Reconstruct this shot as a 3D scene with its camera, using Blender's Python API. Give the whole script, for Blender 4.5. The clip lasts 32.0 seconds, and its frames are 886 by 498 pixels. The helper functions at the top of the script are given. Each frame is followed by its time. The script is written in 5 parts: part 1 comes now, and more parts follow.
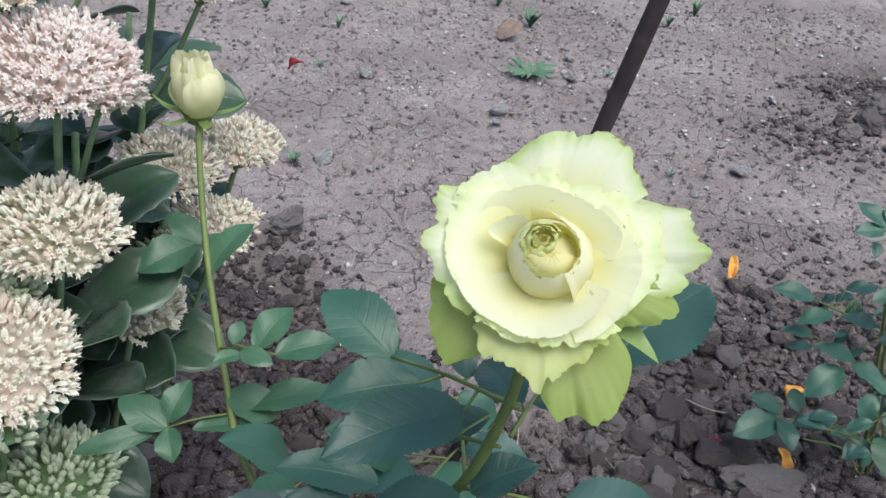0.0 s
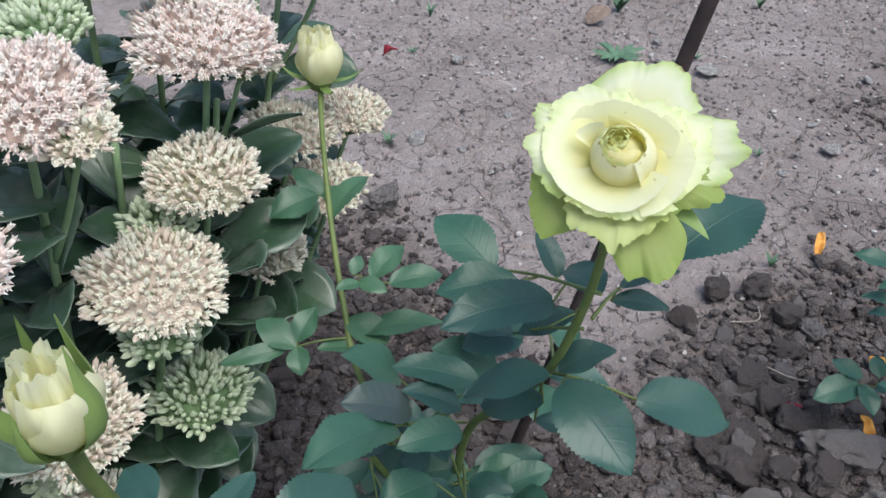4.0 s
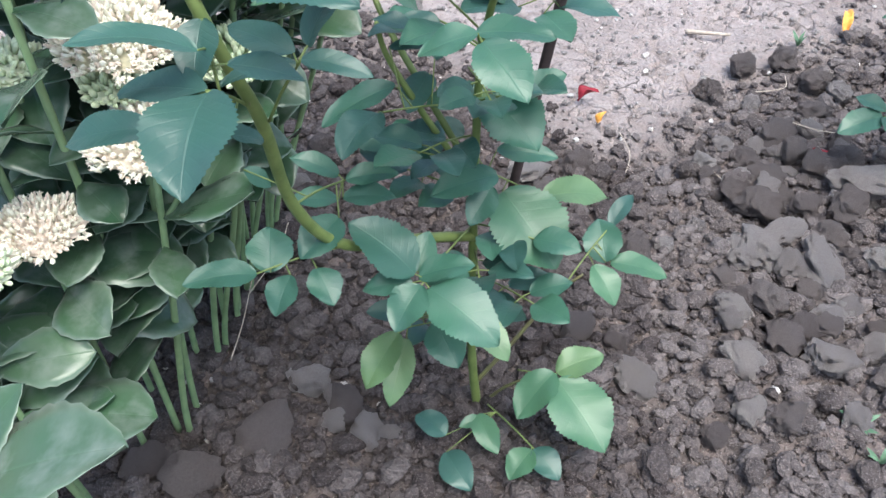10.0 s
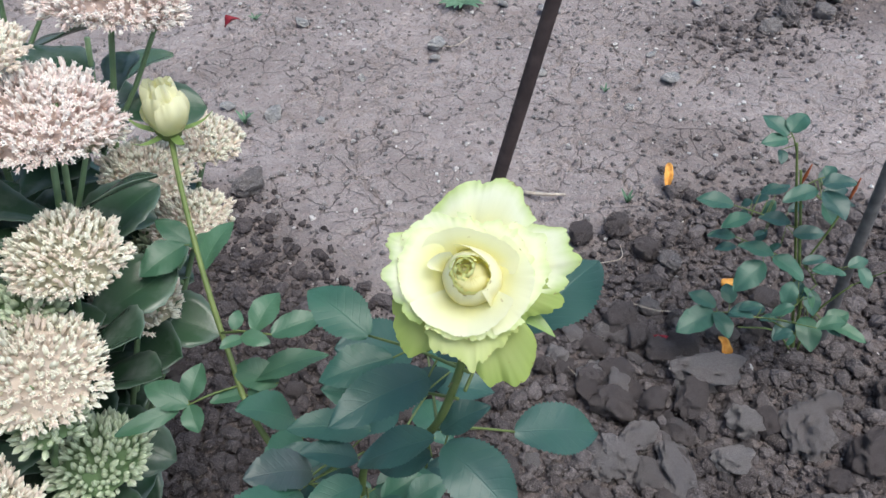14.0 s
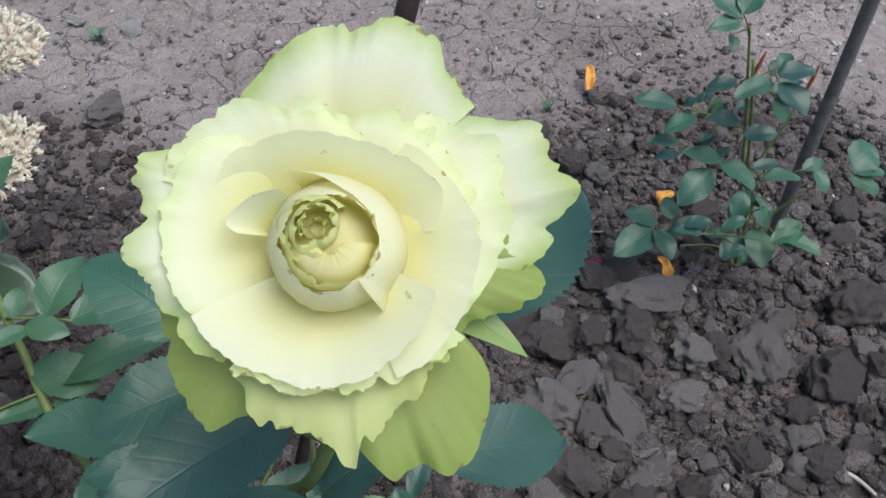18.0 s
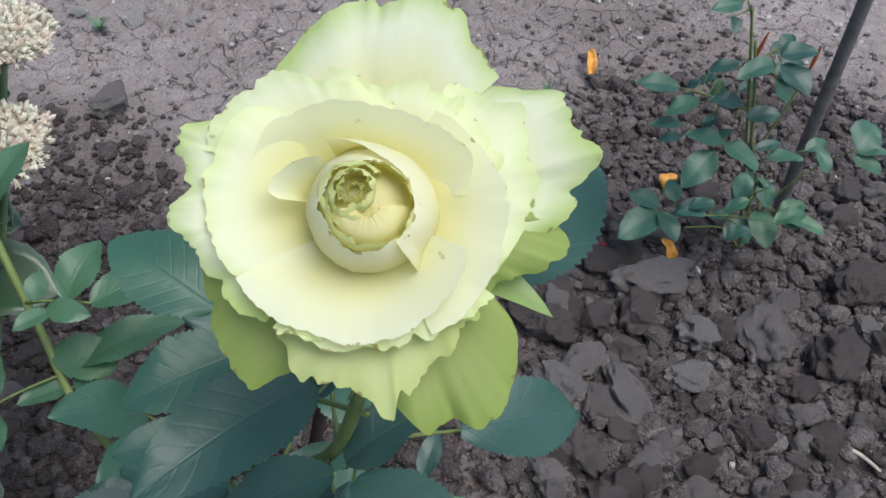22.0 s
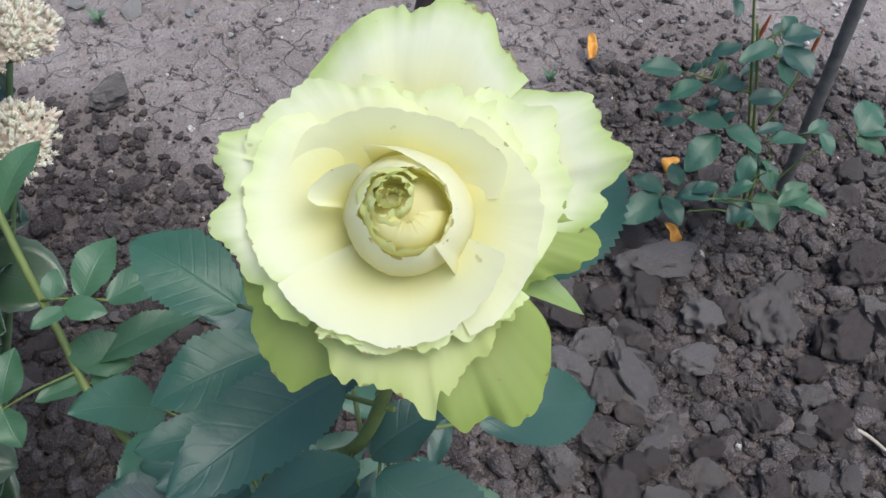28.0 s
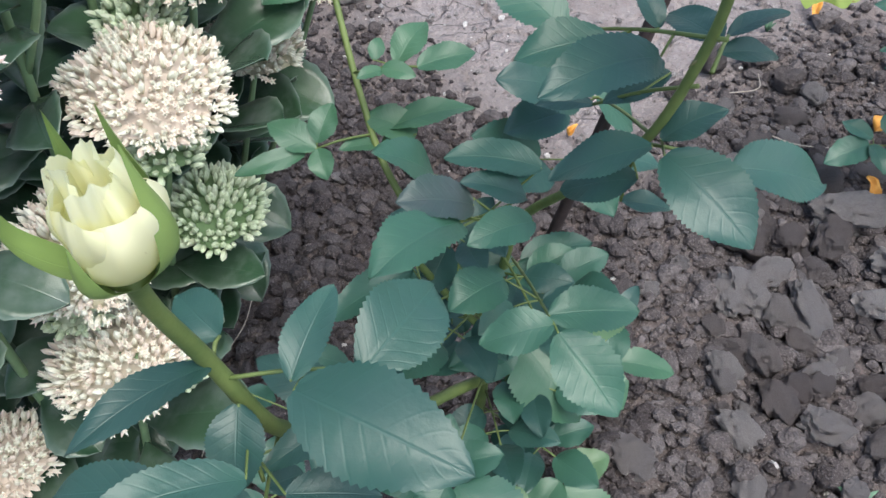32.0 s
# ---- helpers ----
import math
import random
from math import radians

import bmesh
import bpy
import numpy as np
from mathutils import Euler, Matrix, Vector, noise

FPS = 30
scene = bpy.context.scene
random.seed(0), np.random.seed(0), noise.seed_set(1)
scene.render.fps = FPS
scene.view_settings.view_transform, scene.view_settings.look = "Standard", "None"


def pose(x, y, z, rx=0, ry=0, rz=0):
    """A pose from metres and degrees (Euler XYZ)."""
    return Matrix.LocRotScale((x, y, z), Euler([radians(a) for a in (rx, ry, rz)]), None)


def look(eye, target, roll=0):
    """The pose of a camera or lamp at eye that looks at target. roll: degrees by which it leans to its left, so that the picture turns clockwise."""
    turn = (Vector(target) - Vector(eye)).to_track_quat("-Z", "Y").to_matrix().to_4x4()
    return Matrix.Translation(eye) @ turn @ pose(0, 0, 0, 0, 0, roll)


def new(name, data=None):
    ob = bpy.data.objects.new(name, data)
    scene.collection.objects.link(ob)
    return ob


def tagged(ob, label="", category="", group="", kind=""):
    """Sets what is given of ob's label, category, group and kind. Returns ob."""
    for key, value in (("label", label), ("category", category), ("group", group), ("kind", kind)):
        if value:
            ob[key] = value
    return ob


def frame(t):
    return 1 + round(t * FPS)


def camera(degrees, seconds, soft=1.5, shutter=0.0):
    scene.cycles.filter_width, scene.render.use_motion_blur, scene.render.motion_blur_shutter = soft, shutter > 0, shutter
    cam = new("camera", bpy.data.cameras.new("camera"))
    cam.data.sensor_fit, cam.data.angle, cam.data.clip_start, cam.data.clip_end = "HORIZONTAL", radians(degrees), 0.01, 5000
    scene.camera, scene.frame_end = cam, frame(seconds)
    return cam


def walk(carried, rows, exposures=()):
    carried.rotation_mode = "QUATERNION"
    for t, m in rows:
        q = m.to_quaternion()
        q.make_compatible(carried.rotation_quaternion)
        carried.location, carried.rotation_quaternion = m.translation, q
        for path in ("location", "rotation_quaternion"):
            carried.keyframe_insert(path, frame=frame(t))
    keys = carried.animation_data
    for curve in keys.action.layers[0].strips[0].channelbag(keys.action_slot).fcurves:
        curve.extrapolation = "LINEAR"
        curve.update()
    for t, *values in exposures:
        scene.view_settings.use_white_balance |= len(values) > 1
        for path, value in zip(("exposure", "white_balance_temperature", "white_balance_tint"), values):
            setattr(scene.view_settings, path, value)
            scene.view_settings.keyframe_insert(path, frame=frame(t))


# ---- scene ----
cam = camera(55.7, 32.0, soft=1.5)
PATH = [
    (0, (0.025, 0.002, 1.145), (0.09, 1.634, -0.009), 5.7),
    (0.5, (0.027, -0.0012, 1.1438), (0.0884, 1.6178, -0.029), 5.06),
    (1, (0.031, -0.0054, 1.1446), (0.0878, 1.6156, -0.026), 4.52),
    (1.5, (0.036, -0.0066, 1.1464), (0.0492, 1.6054, -0.042), 3.38),
    (2, (0.031, -0.0198, 1.1452), (-0.0304, 1.5812, -0.06), 2.04),
    (2.5, (0.031, -0.053, 1.147), (-0.096, 1.537, -0.07), 1.3),
    (4.5, (0.018, -0.104, 1.171), (-0.113, 1.518, 0.005), 2.2),
    (5, (0.033, -0.081, 1.174), (-0.07, 1.5475, 0.017), 2.05),
    (5.5, (0.028, -0.072, 1.151), (-0.083, 1.551, -0.011), 1.8),
    (6, (0.031, -0.097, 1.097), (-0.14, 1.494, -0.102), -0.1),
    (6.5, (0.012, -0.12, 1.077), (-0.142, 1.429, -0.179), 1.3),
    (7, (0.006, -0.134, 1.087), (-0.154, 1.415, -0.167), 1.2),
    (7.5, (0.005, -0.133, 1.088), (-0.149, 1.365, -0.227), 1.4),
    (8, (0.005, -0.151, 1.066), (-0.177, 1.318, -0.28), 0.8),
    (8.5, (0.006, -0.168, 1.044), (-0.18, 1.282, -0.321), 0.3),
    (9, (0.02, -0.199, 1.023), (-0.183, 1.263, -0.328), -0.1),
    (9.5, (0.051, -0.255, 0.991), (-0.164, 1.275, -0.279), -3.0),
    (10, (0.06, -0.322, 0.973), (-0.161, 1.165, -0.346), -3.8),
    (10.5, (0.061, -0.352, 0.993), (-0.144, 1.155, -0.306), -3.4),
    (11, (0.058, -0.374, 1.03), (-0.166, 1.175, -0.215), -3.4),
    (11.5, (0.044, -0.38, 1.113), (-0.164, 1.196, -0.101), -1.6),
    (12, (0.026, -0.361, 1.196), (-0.143, 1.198, -0.045), 0.0),
    (12.5, (0.02, -0.3285, 1.282), (-0.103, 1.2345, 0.0405), 0.35),
    (13, (0.011, -0.317, 1.366), (-0.036, 1.321, 0.217), 1.1),
    (13.5, (0.0265, -0.223, 1.339), (0.0615, 1.3145, 0.0595), -0.05),
    (14, (0.025, -0.069, 1.266), (0.183, 1.437, -0.041), 0.8),
    (14.5, (0.045, 0.0295, 1.194), (0.293, 1.458, -0.1835), 1.7),
    (15, (0.047, 0.088, 1.134), (0.351, 1.492, -0.257), 1.9),
    (15.5, (0.0569, 0.1074, 1.1193), (0.3479, 1.4901, -0.2952), 0.83),
    (17.5, (0.0584, 0.1079, 1.1133), (0.3954, 1.4746, -0.3092), 2.56),
    (18, (0.0633, 0.1132, 1.1075), (0.4152, 1.4627, -0.3275), 3.19),
    (18.5, (0.0671, 0.1126, 1.1107), (0.4321, 1.4669, -0.3177), 3.42),
    (19, (0.059, 0.114, 1.108), (0.408, 1.47, -0.322), 2.75),
    (19.5, (0.0589, 0.109, 1.1098), (0.403, 1.4751, -0.311), 2.04),
    (20, (0.0547, 0.1131, 1.1156), (0.3891, 1.4732, -0.313), 2.24),
    (20.5, (0.0546, 0.1091, 1.1104), (0.3901, 1.4574, -0.33), 2.33),
    (21, (0.0545, 0.1092, 1.1122), (0.4032, 1.4515, -0.33), 2.42),
    (21.5, (0.0564, 0.1062, 1.11), (0.4112, 1.4396, -0.34), 2.42),
    (22, (0.0542, 0.1042, 1.1098), (0.3992, 1.4347, -0.344), 2.41),
    (22.5, (0.0581, 0.1043, 1.1145), (0.4163, 1.4309, -0.34), 2.81),
    (23, (0.049, 0.1013, 1.1123), (0.4183, 1.429, -0.338), 3.3),
    (23.5, (0.0509, 0.1004, 1.1121), (0.4214, 1.4231, -0.343), 3.09),
    (24, (0.0498, 0.1004, 1.1149), (0.4204, 1.4313, -0.332), 2.69),
    (24.5, (0.0496, 0.1055, 1.1157), (0.4275, 1.4374, -0.329), 2.58),
    (25, (0.0555, 0.1035, 1.1165), (0.4285, 1.4395, -0.325), 1.98),
    (25.5, (0.0564, 0.1035, 1.1193), (0.4185, 1.4326, -0.332), 1.47),
    (27.5, (0.0499, 0.1047, 1.1175), (0.3897, 1.4131, -0.357), 1.24),
    (28, (0.0457, 0.1067, 1.1153), (0.3867, 1.4112, -0.362), 1.54),
    (28.5, (0.0456, 0.1048, 1.112), (0.3818, 1.4084, -0.368), 1.33),
    (29, (0.0485, 0.1048, 1.1128), (0.3758, 1.4195, -0.358), 0.93),
    (29.5, (0.0404, 0.1049, 1.1136), (0.3529, 1.4156, -0.364), 0.62),
    (30, (0.0433, 0.1109, 1.1174), (0.3629, 1.4277, -0.353), 1.21),
    (30.5, (0.0411, 0.101, 1.1182), (0.383, 1.4179, -0.348), 2.11),
    (31, (0.026, 0.072, 1.125), (0.332, 1.411, -0.327), 3.3),
    (31.5, (-0.0195, 0.012, 1.1205), (0.1135, 1.345, -0.363), 1.05),
    (32, (-0.05, -0.058, 1.103), (-0.068, 1.242, -0.416), -0.3),
]
EXPOSURE = [(0, 0.83), (2.5, 0.85), (4.5, 0.82), (6, 0.78), (7, 1.17), (8.5, 1.6), (10, 1.84), (11, 2.0), (12, 1.62), (13, 1.05), (14, 0.95), (15, 0.76), (17.5, 0.7), (25, 0.72), (30, 0.75), (31, 0.8), (31.5, 1.0), (32, 1.25)]
walk(cam, [(t, look(eye, target, roll)) for t, eye, target, roll in PATH], [(t, stops, 6350, 4.5) for t, stops in EXPOSURE])

# ---- daylight: soft, from an even sky with a faint wide sun ----
world = bpy.data.worlds.new("sky")
scene.world = world
world.use_nodes = True
wn = world.node_tree.nodes
sky = wn.new("ShaderNodeTexSky")
sky.sky_type, sky.sun_disc = "NISHITA", False
sky.sun_elevation, sky.sun_rotation = radians(66), radians(138)
sky.air_density, sky.dust_density, sky.ozone_density = 1.0, 3.0, 1.0
wn["Background"].inputs["Strength"].default_value = 0.10
world.node_tree.links.new(sky.outputs["Color"], wn["Background"].inputs["Color"])
sun = new("sun", bpy.data.lights.new("sun", "SUN"))
sun.data.energy, sun.data.angle, sun.data.color = 1.5, radians(45), (1.0, 0.97, 0.93)
sun.matrix_world = look((1.0, -1.1, 3.4), (0, 0, 0))


# ---- materials ----
class Mat:
    """A node material under construction."""

    def __init__(self, name, rough=0.6, spec=0.3):
        self.m = bpy.data.materials.new(name)
        self.m.use_nodes = True
        self.n, self.l = self.m.node_tree.nodes, self.m.node_tree.links
        self.p = self.n["Principled BSDF"]
        self.p.inputs["Roughness"].default_value = rough
        self.p.inputs["Specular IOR Level"].default_value = spec
        self.coord = self.n.new("ShaderNodeTexCoord").outputs["Object"]

    def link(self, a, b):
        self.l.new(a, b)
        return self

    def noise(self, scale, detail=4.0, vector=None, rough=0.55):
        t = self.n.new("ShaderNodeTexNoise")
        t.inputs["Scale"].default_value, t.inputs["Detail"].default_value = scale, detail
        t.inputs["Roughness"].default_value = rough
        self.link(vector or self.coord, t.inputs["Vector"])
        return t.outputs["Fac"]

    def ramp(self, fac, *stops):
        r = self.n.new("ShaderNodeValToRGB")
        e = r.color_ramp.elements
        while len(e) < len(stops):
            e.new(0.5)
        for item, (pos, col) in zip(e, stops):
            item.position, item.color = pos, (*col, 1) if len(col) == 3 else col
        self.link(fac, r.inputs["Fac"])
        return r.outputs["Color"]

    def mix(self, fac, a, b, blend="MIX"):
        x = self.n.new("ShaderNodeMix")
        x.data_type, x.blend_type = "RGBA", blend
        for slot, value in ((0, fac), (6, a), (7, b)):
            if isinstance(value, (int, float)):
                x.inputs[slot].default_value = value
            elif isinstance(value, tuple):
                x.inputs[slot].default_value = (*value, 1)
            else:
                self.link(value, x.inputs[slot])
        return x.outputs[2]

    def math(self, op, a, b=0.0, c=0.0):
        x = self.n.new("ShaderNodeMath")
        x.operation = op
        for slot, value in enumerate((a, b, c)):
            if isinstance(value, (int, float)):
                x.inputs[slot].default_value = value
            else:
                self.link(value, x.inputs[slot])
        return x.outputs[0]

    def color(self, c):
        if isinstance(c, tuple):
            self.p.inputs["Base Color"].default_value = (*c, 1)
        else:
            self.link(c, self.p.inputs["Base Color"])
        return self

    def bump(self, height, strength=0.4, distance=0.002):
        b = self.n.new("ShaderNodeBump")
        b.inputs["Strength"].default_value, b.inputs["Distance"].default_value = strength, distance
        self.link(height, b.inputs["Height"])
        self.link(b.outputs["Normal"], self.p.inputs["Normal"])
        return self

    def attr(self, name):
        a = self.n.new("ShaderNodeAttribute")
        a.attribute_name = name
        return a

    def uv(self):
        a = self.attr("UVMap")
        s = self.n.new("ShaderNodeSeparateXYZ")
        self.link(a.outputs["Vector"], s.inputs[0])
        return s.outputs["X"], s.outputs["Y"]

    def rand(self):
        return self.n.new("ShaderNodeObjectInfo").outputs["Random"]

    def island(self):
        return self.n.new("ShaderNodeNewGeometry").outputs["Random Per Island"]

    def translucent(self, col, share):
        t = self.n.new("ShaderNodeBsdfTranslucent")
        if isinstance(col, tuple):
            t.inputs["Color"].default_value = (*col, 1)
        else:
            self.link(col, t.inputs["Color"])
        x = self.n.new("ShaderNodeMixShader")
        x.inputs[0].default_value = share
        self.link(self.p.outputs[0], x.inputs[1])
        self.link(t.outputs[0], x.inputs[2])
        self.link(x.outputs[0], self.n["Material Output"].inputs["Surface"])
        return self


def soil_material(name, pale, dark, dry):
    m = Mat(name, 0.95, 0.12)
    place = m.n.new("ShaderNodeSeparateXYZ")
    m.link(m.coord, place.inputs[0])
    # dry: the lighter tone that loose soil takes towards +X
    wander = m.math("ADD", place.outputs["X"], m.math("MULTIPLY", m.noise(5.0, 3), 0.35))
    dark = m.mix(m.ramp(wander, (0.30, (0, 0, 0)), (0.62, (1, 1, 1))), dark, dry)
    fine, mid, grain = m.noise(260, 5), m.noise(30, 6), m.noise(110, 5)
    broad = m.noise(3.2, 4)
    loose = m.attr("loose").outputs["Fac"]
    base = m.mix(loose, m.ramp(broad, (0.35, tuple(v * 0.86 for v in pale)), (0.65, tuple(v * 1.08 for v in pale))), dark)
    base = m.mix(m.math("MULTIPLY", m.ramp(mid, (0.40, (0, 0, 0)), (0.68, (1, 1, 1))), 0.55), base, (pale[0] * 0.66, pale[1] * 0.60, pale[2] * 0.58))
    base = m.mix(m.math("MULTIPLY", m.ramp(m.noise(1.7, 5), (0.42, (0, 0, 0)), (0.68, (1, 1, 1))), 0.5), base, (0.225, 0.182, 0.170))
    base = m.mix(m.ramp(grain, (0.56, (0, 0, 0)), (0.70, (0.6, 0.6, 0.6))), base, tuple(v * 0.5 for v in pale))
    base = m.mix(m.ramp(fine, (0.60, (0, 0, 0)), (0.74, (0.7, 0.7, 0.7))), base, (0.54, 0.51, 0.50))
    # hairline cracks of the dried crust; their inner shade is painted as dark lines
    warp = m.n.new("ShaderNodeVectorMath")
    warp.operation = "MULTIPLY_ADD"
    wob = m.n.new("ShaderNodeTexNoise")
    wob.inputs["Scale"].default_value, wob.inputs["Detail"].default_value = 16.0, 4.0
    m.link(m.coord, wob.inputs["Vector"])
    m.link(wob.outputs["Color"], warp.inputs[0])
    warp.inputs[1].default_value = (0.075, 0.075, 0.0)
    m.link(m.coord, warp.inputs[2])
    cell = m.n.new("ShaderNodeTexVoronoi")
    cell.feature, cell.voronoi_dimensions = "DISTANCE_TO_EDGE", "2D"
    cell.inputs["Scale"].default_value = 11.0
    m.link(warp.outputs[0], cell.inputs["Vector"])
    line = m.ramp(cell.outputs["Distance"], (0.008, (1, 1, 1)), (0.026, (0, 0, 0)))
    gate = m.math("MULTIPLY", m.ramp(m.noise(4.2, 3), (0.46, (0, 0, 0)), (0.56, (1, 1, 1))), m.math("SUBTRACT", 1.0, loose))
    line = m.math("MULTIPLY", line, gate)
    base = m.mix(m.math("MULTIPLY", line, 0.45), base, (0.075, 0.060, 0.056))
    m.color(base)
    relief = m.math("ADD", m.math("MULTIPLY", mid, 2.2), m.math("ADD", fine, m.math("MULTIPLY", grain, 1.5)))
    return m.bump(m.math("SUBTRACT", relief, m.math("MULTIPLY", line, 2.0)), 1.0, 0.010).m


def clod_material(name, low, high):
    m = Mat(name, 0.95, 0.1)
    r = m.island() if "crumb" in name else m.rand()
    base = m.mix(r, low, high)
    pits, grain = m.noise(70, 5), m.noise(330, 4)
    base = m.mix(m.ramp(pits, (0.30, (0.45, 0.45, 0.45)), (0.55, (0, 0, 0))), base, tuple(v * 0.6 for v in low))
    crust = m.ramp(m.noise(24, 5), (0.40, (0, 0, 0)), (0.66, (0.4, 0.4, 0.4)))
    base = m.mix(crust, base, (low[0] * 0.85, low[1] * 0.80, low[2] * 0.80))
    base = m.mix(m.ramp(grain, (0.52, (0, 0, 0)), (0.74, (0.6, 0.6, 0.6))), base, tuple(min(1, v * 1.5) for v in high))
    m.color(base)
    return m.bump(m.math("ADD", m.math("MULTIPLY", pits, 2.0), m.math("ADD", grain, m.noise(150, 5))), 1.0, 0.0080).m


def leaf_material(name, low, high, under, veins=True, edge=None, gloss=0.42):
    m = Mat(name, gloss, 0.60 if veins else 0.55)
    u, v = m.uv()
    base = m.mix(m.rand(), low, high)
    blotch = m.noise(28, 3)
    base = m.mix(m.ramp(blotch, (0.35, (0, 0, 0)), (0.75, (0.5, 0.5, 0.5))), base, under)
    au = m.math("ABSOLUTE", u)
    rib = m.math("SUBTRACT", 1.0, m.math("MULTIPLY", au, 22.0))
    rib = m.math("MAXIMUM", rib, 0.0)
    if veins:
        w = m.math("SINE", m.math("MULTIPLY", m.math("SUBTRACT", v, m.math("MULTIPLY", au, 0.22)), 52.0))
        side = m.math("POWER", m.math("MAXIMUM", w, 0.0), 8.0)
        lines = m.math("MAXIMUM", rib, m.math("MULTIPLY", side, 0.28))
    else:
        lines = rib
    base = m.mix(m.math("MULTIPLY", lines, 0.11), base, tuple(min(1, c * 1.9 + 0.02) for c in high))
    if edge:
        # pale waxy bloom, with the sky's sheen on the leaf painted into it
        bloom = m.ramp(m.noise(24, 4), (0.48, (0, 0, 0)), (0.70, (0.55, 0.55, 0.55)))
        base = m.mix(m.math("MULTIPLY", bloom, m.math("SUBTRACT", 1.0, m.math("MULTIPLY", au, au))), base, (0.25, 0.285, 0.265))
        base = m.mix(m.math("POWER", au, 9.0), base, edge)
    m.color(base)
    net = m.noise(230, 3)
    m.bump(m.math("ADD", m.math("SUBTRACT", m.math("MULTIPLY", blotch, 0.5), lines), m.math("MULTIPLY", net, 0.9)), 0.35, 0.0008)
    return m.translucent(tuple(min(1, c * 1.5) for c in high), 0.16).m


def stem_material(name, low, high):
    m = Mat(name, 0.5, 0.4)
    n = m.noise(40, 4)
    m.color(m.ramp(n, (0.3, low), (0.7, high)))
    return m.bump(m.noise(200, 3), 0.3, 0.001).m


def floret_material(name, tip, foot, blush, share):
    m = Mat(name, 0.55, 0.3)
    u, v = m.uv()
    r = m.island()
    # foot: a darker base tone that also stands for shade between the florets
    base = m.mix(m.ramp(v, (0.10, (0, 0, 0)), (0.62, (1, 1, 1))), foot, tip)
    pick = m.ramp(r, (max(0.0, 1 - share - 0.12), (0, 0, 0)), (min(1.0, 1 - share + 0.12), (1, 1, 1)))
    base = m.mix(m.math("MULTIPLY", pick, 0.85), base, blush)
    base = m.mix(m.math("MULTIPLY", r, 0.14), base, foot)
    m.color(base)
    return m.translucent(tip, 0.28).m


def petal_material(name, heart, rim, rim_share, wear=0.62, foot=(0.86, 0.78, 0.22), burn=7.0):
    m = Mat(name, 0.55, 0.3)
    u, v = m.uv()
    streak = m.n.new("ShaderNodeCombineXYZ")
    m.link(m.math("MULTIPLY", u, 26.0), streak.inputs[0])
    m.link(m.math("MULTIPLY", v, 2.0), streak.inputs[1])
    vein = m.noise(1.0, 3, streak.outputs[0])
    patch = m.noise(55, 3)
    edge = m.math("ADD", v, m.math("MULTIPLY", m.math("SUBTRACT", patch, 0.5), 0.28))
    edge = m.math("MAXIMUM", edge, m.math("MULTIPLY", m.math("ABSOLUTE", u), 0.93))
    # yellow towards the foot also paints in light bounced between petals
    base = m.ramp(v, (0.0, foot), (0.45, tuple(0.65 * a + 0.35 * b for a, b in zip(foot, heart))), (0.82, heart), (1.0, tuple(min(1, c * 1.04) for c in heart)))
    base = m.mix(m.ramp(edge, (1 - rim_share, (0, 0, 0)), (1.02, (1, 1, 1))), base, rim)
    base = m.mix(m.ramp(vein, (0.35, (0, 0, 0)), (0.75, (0.10, 0.10, 0.10))), base, rim)
    speck = m.ramp(m.noise(190, 2), (0.74, (0, 0, 0)), (0.78, (0.6, 0.6, 0.6)))
    base = m.mix(speck, base, (0.30, 0.20, 0.07))
    rim_only = m.math("POWER", m.math("MINIMUM", m.math("MAXIMUM", v, 0.0), 1.0), burn)
    burnt = m.ramp(m.math("MULTIPLY", rim_only, m.noise(330, 2)), (wear, (0, 0, 0)), (wear + 0.05, (0.85, 0.85, 0.85)))
    base = m.mix(burnt, base, (0.22, 0.13, 0.05))
    m.color(base)
    m.bump(m.math("ADD", vein, m.math("MULTIPLY", patch, 0.8)), 0.06, 0.0010)
    return m.translucent((heart[0], heart[1] * 0.98, heart[2] * 0.82), 0.42).m


PALE, DARK = (0.480, 0.420, 0.417), (0.098, 0.082, 0.081)
soil = soil_material("dry_cracked_soil", PALE, DARK, (0.150, 0.127, 0.125))
clod_mat = clod_material("soil_clod", (0.180, 0.153, 0.152), (0.30, 0.262, 0.262))
clod_pale = clod_material("pale_clod", (0.325, 0.290, 0.290), (0.50, 0.460, 0.458))
crumb_mat = clod_material("soil_crumb", (0.064, 0.053, 0.054), (0.170, 0.147, 0.149))
crumb_paler = clod_material("paler_soil_crumb", (0.100, 0.085, 0.085), (0.245, 0.214, 0.214))
grit_mat = clod_material("dry_crumb", (0.20, 0.178, 0.178), (0.42, 0.39, 0.39))
stone_mat = clod_material("light_stone_crumb", (0.64, 0.60, 0.59), (0.86, 0.83, 0.82))
rose_leaf = leaf_material("rose_leaf", (0.021, 0.066, 0.055), (0.035, 0.103, 0.080), (0.046, 0.092, 0.088))
rose_leaf_mid = leaf_material("rose_leaf_mid", (0.033, 0.100, 0.071), (0.053, 0.147, 0.093), (0.043, 0.100, 0.082))
rose_leaf_fresh = leaf_material("rose_leaf_fresh", (0.046, 0.122, 0.068), (0.068, 0.160, 0.086), (0.045, 0.11, 0.07))
rose_leaf_purple = leaf_material("rose_leaf_purple", (0.040, 0.078, 0.068), (0.050, 0.092, 0.080), (0.088, 0.078, 0.098))
rose_leaf_yellow = leaf_material("rose_leaf_yellowing", (0.068, 0.145, 0.072), (0.115, 0.195, 0.088), (0.06, 0.13, 0.07))
